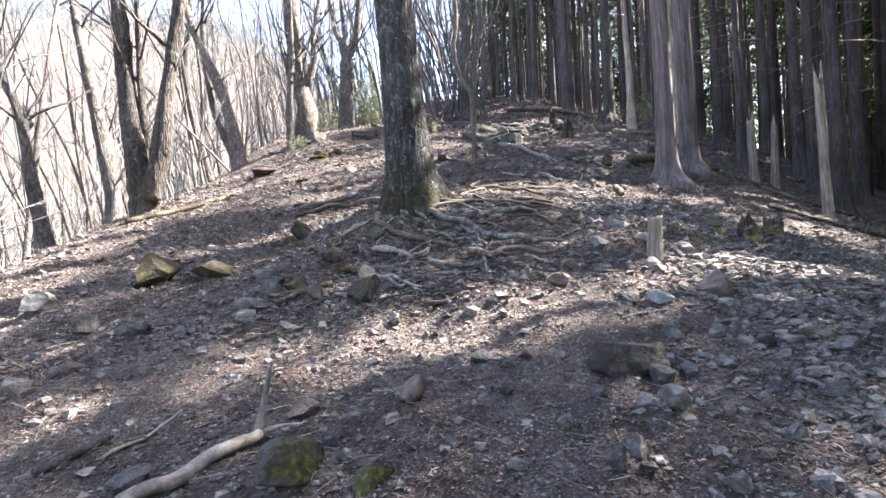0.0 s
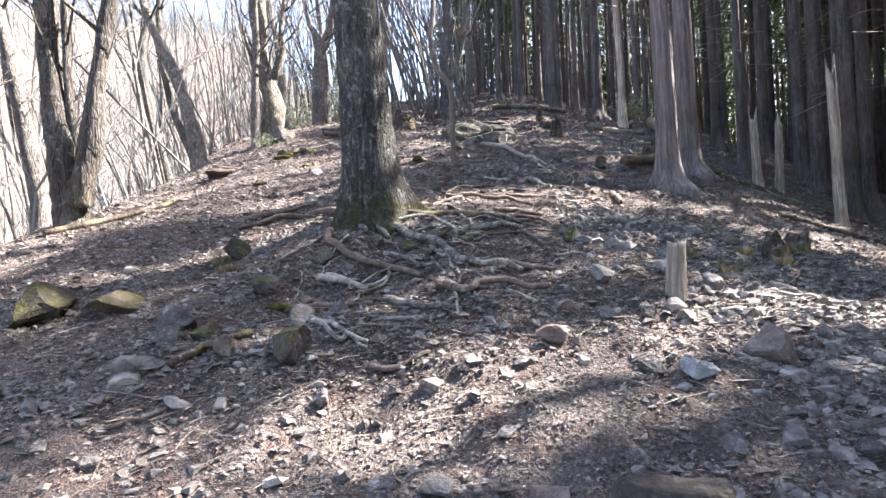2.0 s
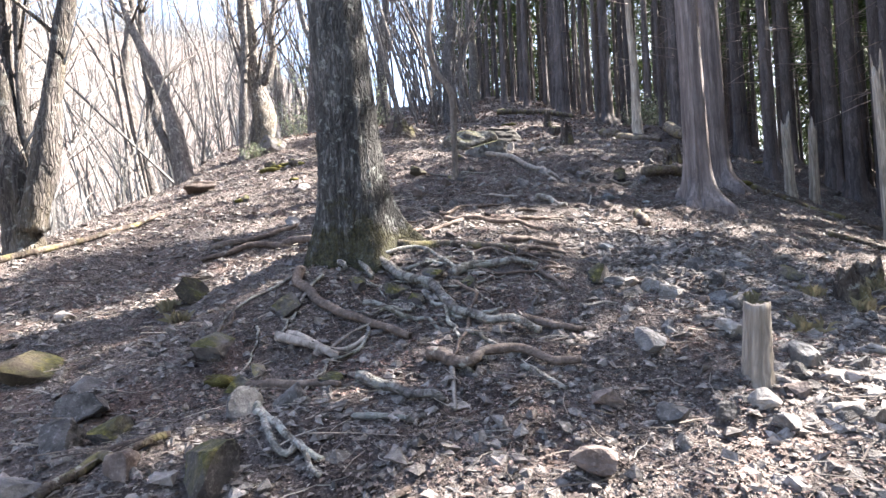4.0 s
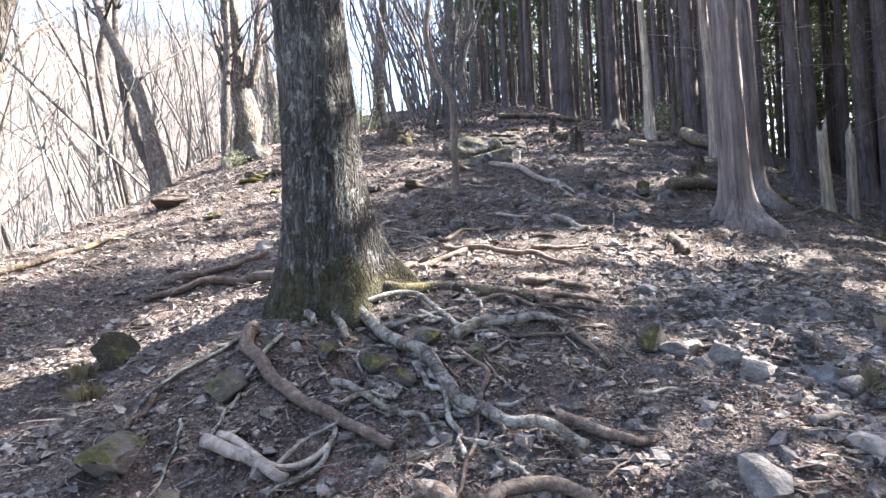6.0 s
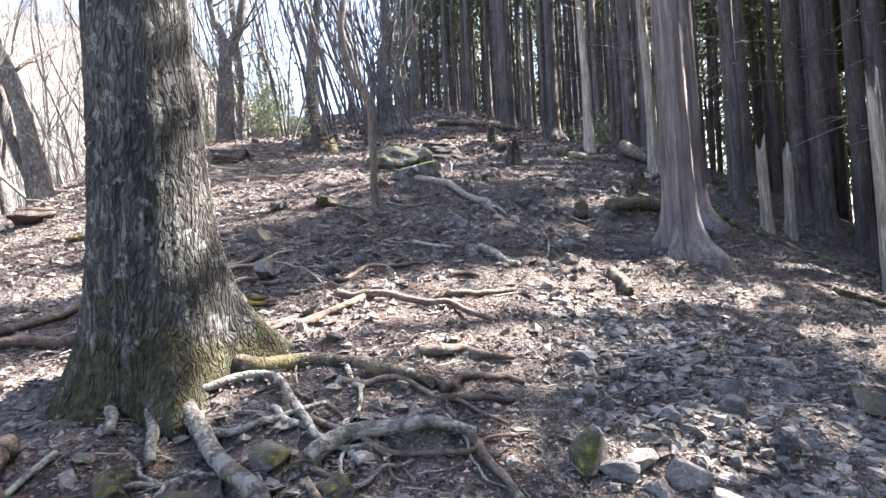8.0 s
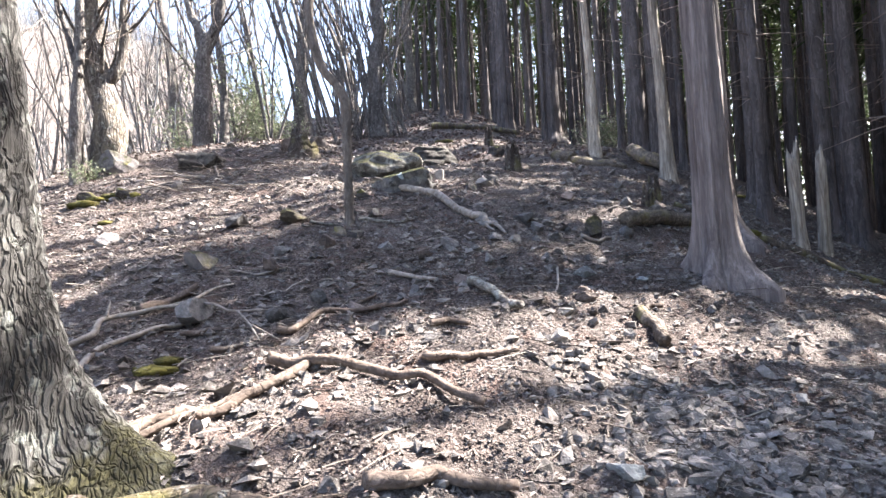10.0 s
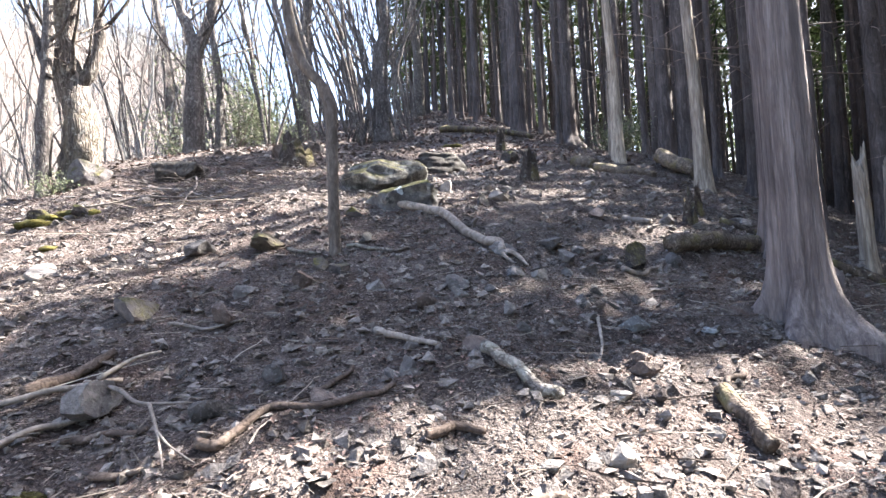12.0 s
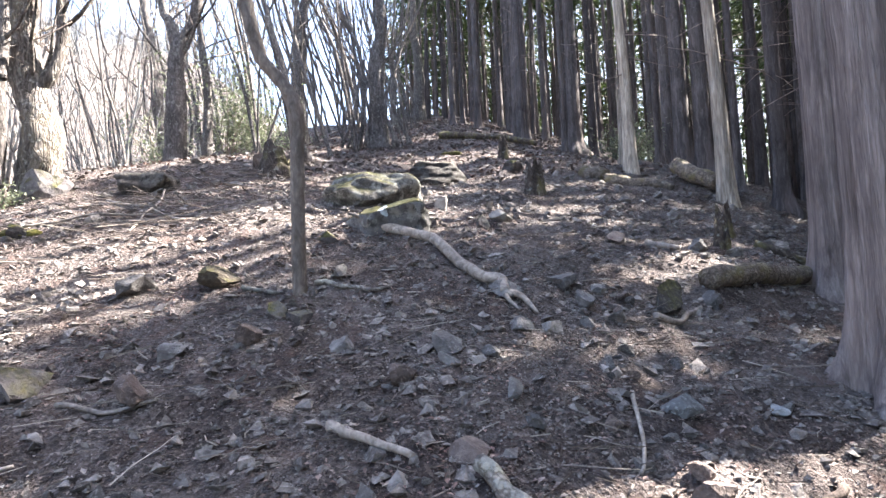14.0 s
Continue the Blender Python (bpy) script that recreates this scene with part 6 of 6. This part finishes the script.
x, y, g = strewn(115000, 33, crowd=1.6)
keep = off_path(x, y) > g.uniform(-0.1, 0.3, len(x))
x, y = x[keep], y[keep]
n = len(x)
size = 0.007 * (0.036 / 0.007) ** g.uniform(size=n)
v, f = scatter(np.array([(-0.5, 0, 0), (0, 0.3, 0.12), (0.5, 0, 0.02), (0, -0.3, 0.14)]), np.array([(0, 1, 2), (0, 2, 3)]), np.stack([x, y, height(x, y) + 0.004 + 0.012 * g.uniform(size=n)], 1), size, g.uniform(0, 6.3, n), g.normal(0, 0.24, n))
tagged(new("leaf_litter", mesh("leaf_litter", v, f, LEAVES, False)), "dry brown fallen leaves over the forest floor", "leaves", kind="stuff")

x, y, g = strewn(90000, 35, y1=11.0, crowd=1.5)        # crumbs of leaf and bark between the larger pieces
n = len(x)
v, f = scatter(np.array([(-0.5, 0, 0), (0, 0.35, 0.25), (0.5, 0, 0.05), (0, -0.3, 0.3)]), np.array([(0, 1, 2), (0, 2, 3)]), np.stack([x, y, height(x, y) + 0.003 + 0.006 * g.uniform(size=n)], 1), g.uniform(0.005, 0.014, n), g.uniform(0, 6.3, n), g.normal(0, 0.3, n))
tagged(new("leaf_crumbs", mesh("leaf_crumbs", v, f, LEAVES, False)), "crumbled leaf and bark fragments over the soil", "leaves", kind="stuff")

x, y, g = strewn(17000, 34, crowd=1.4)
n = len(x)
stick_v, stick_f = tube(np.array([(-0.5, 0, 0), (-0.15, 0.07, 0.02), (0.2, -0.03, 0.03), (0.5, 0.06, 0)]), [0.022, 0.019, 0.014, 0.007], 3)
size = 0.04 * (0.4 / 0.04) ** (g.uniform(size=n) ** 2.2)
squash = np.stack([np.ones(n), np.minimum(1, 0.14 / size), np.minimum(1, 0.14 / size)], 1)
v, f = scatter(stick_v, stick_f, np.stack([x, y, height(x, y) + 0.012], 1), size, g.uniform(0, 6.3, n), g.normal(0, 0.16, n), squash)
tagged(new("twig_litter", mesh("twig_litter", v, f, TWIGS, False)), "thin dead twigs scattered on the ground", "twigs", kind="stuff")


def wide(count, seed):
    """Places spread evenly over the slope as far as the camera sees single leaves."""
    g = np.random.default_rng(seed)
    y = 4 + 20 * g.uniform(size=count) ** 1.1
    x = g.uniform(-1, 1, count) * (2.5 + 0.62 * y) + 0.8
    keep = (x > -6.5) & (x < 12)
    return x[keep], y[keep], g


x, y, g = wide(17000, 43)                              # rubble over the middle of the slope
keep = (off_path(x, y) > 0.28) & (y > 6.5) & (y < 19) & (value_noise(x * 0.7, y * 0.7, 25) + 0.4 * value_noise(x * 2.5, y * 2.5, 26) > g.uniform(-0.7, 0.3, len(x)))
x, y = x[keep], y[keep]
n = len(x)
size = 0.014 * (0.07 / 0.014) ** (g.uniform(size=n) ** 2.0)
v, f = scatter(CHIP_V, CHIP_F, np.stack([x, y, height(x, y) + size * 0.1], 1), size, g.uniform(0, 6.3, n), g.normal(0, 0.4, n), np.stack([g.uniform(0.7, 1.3, n), g.uniform(0.5, 1.0, n), g.uniform(0.25, 0.6, n)], 1))
v = v + g.standard_normal(v.shape) * np.repeat(size, len(CHIP_V))[:, None] * 0.18
tagged(new("stone_chips", mesh("stone_chips", v, f, CHIPS, False)), "angular grey-brown rubble over the slope", "stones", kind="stuff")

x, y, g = wide(120000, 41)
n = len(x)
v, f = scatter(np.array([(-0.5, 0, 0), (0, 0.3, 0.15), (0.5, 0, 0.02), (0, -0.3, 0.2)]), np.array([(0, 1, 2), (0, 2, 3)]), np.stack([x, y, height(x, y) + 0.005 + 0.015 * g.uniform(size=n)], 1), 0.012 * (0.045 / 0.012) ** g.uniform(size=n), g.uniform(0, 6.3, n), g.normal(0, 0.28, n))
tagged(new("leaf_litter", mesh("leaf_litter", v, f, LEAVES, False)), "curled brown leaves over the upper slope", "leaves", kind="stuff")
x, y, g = wide(62000, 42)
keep = ((y < 15) | (g.uniform(size=len(x)) < 0.35)) & (off_path(x, y) > g.uniform(-0.1, 0.3, len(x)))
x, y = x[keep], y[keep]
n = len(x)
size = 0.008 * (0.055 / 0.008) ** (g.uniform(size=n) ** 1.9)
v, f = scatter(CHIP_V, CHIP_F, np.stack([x, y, height(x, y) + size * 0.15], 1), size, g.uniform(0, 6.3, n), g.normal(0, 0.35, n), np.stack([g.uniform(0.7, 1.3, n), g.uniform(0.5, 1.0, n), g.uniform(0.3, 0.7, n)], 1))
v = v + g.standard_normal(v.shape) * np.repeat(size, len(CHIP_V))[:, None] * 0.18
tagged(new("stone_chips", mesh("stone_chips", v, f, CHIPS, False)), "broken stone chips over the upper slope", "stones", kind="stuff")
x, y, g = wide(11000, 43)
n = len(x)
size = 0.06 * (0.55 / 0.06) ** (g.uniform(size=n) ** 2.2)
v, f = scatter(stick_v, stick_f, np.stack([x, y, height(x, y) + 0.015], 1), size, g.uniform(0, 6.3, n), g.normal(0, 0.14, n), np.stack([np.ones(n), np.minimum(1, 0.2 / size), np.minimum(1, 0.2 / size)], 1))
tagged(new("twig_litter", mesh("twig_litter", v, f, TWIGS, False)), "dead twigs scattered over the upper slope", "twigs", kind="stuff")

g = np.random.default_rng(44)
n = 1500
y = 13 + 26 * g.uniform(size=n)
x = 2.0 + 0.1 * (y - 13) + g.normal(0, 1, n) * (2.5 + 0.08 * y)
size = g.uniform(0.03, 0.11, n)
v, f = scatter(PEBBLE_V, PEBBLE_F, np.stack([x, y, height(x, y) + size * 0.1], 1), size, g.uniform(0, 6.3, n), g.normal(0, 0.35, n), np.stack([g.uniform(0.7, 1.4, n), g.uniform(0.5, 1.0, n), g.uniform(0.3, 0.7, n)], 1))
v = v + g.standard_normal(v.shape) * np.repeat(size, len(PEBBLE_V))[:, None] * 0.15
tagged(new("small_stones", mesh("small_stones", v, f, CHIPS, False)), "grey angular stones up the far slope", "stones", kind="stuff")
n = 9000
y = 17 + 24 * g.uniform(size=n)
x = 2.0 + 0.1 * (y - 13) + g.normal(0, 1, n) * 5.0
v, f = scatter(np.array([(-0.5, 0, 0), (0, 0.3, 0.2), (0.5, 0, 0.02), (0, -0.3, 0.25)]), np.array([(0, 1, 2), (0, 2, 3)]), np.stack([x, y, height(x, y) + 0.02], 1), g.uniform(0.05, 0.16, n), g.uniform(0, 6.3, n), g.normal(0, 0.5, n))
tagged(new("leaf_litter", mesh("leaf_litter", v, f, LEAVES, False)), "drifts of brown leaves up the far slope", "leaves", kind="stuff")

g = np.random.default_rng(45)                          # pale brushwood on the left of the upper slope
n = 170
y = g.uniform(12.2, 16.5, n)
x = -1.2 + g.normal(0, 1.0, n)
size = g.uniform(0.4, 1.3, n)
v, f = scatter(stick_v, stick_f, np.stack([x, y, height(x, y) + 0.05 + 0.08 * g.uniform(size=n)], 1), size, g.uniform(0, 6.3, n), g.normal(0, 0.12, n), np.stack([np.ones(n), 0.22 / size, 0.22 / size], 1))
tagged(new("twig_litter", mesh("twig_litter", v, f, TWIGS, False)), "pale brushwood lying on the upper slope", "twigs", kind="stuff")
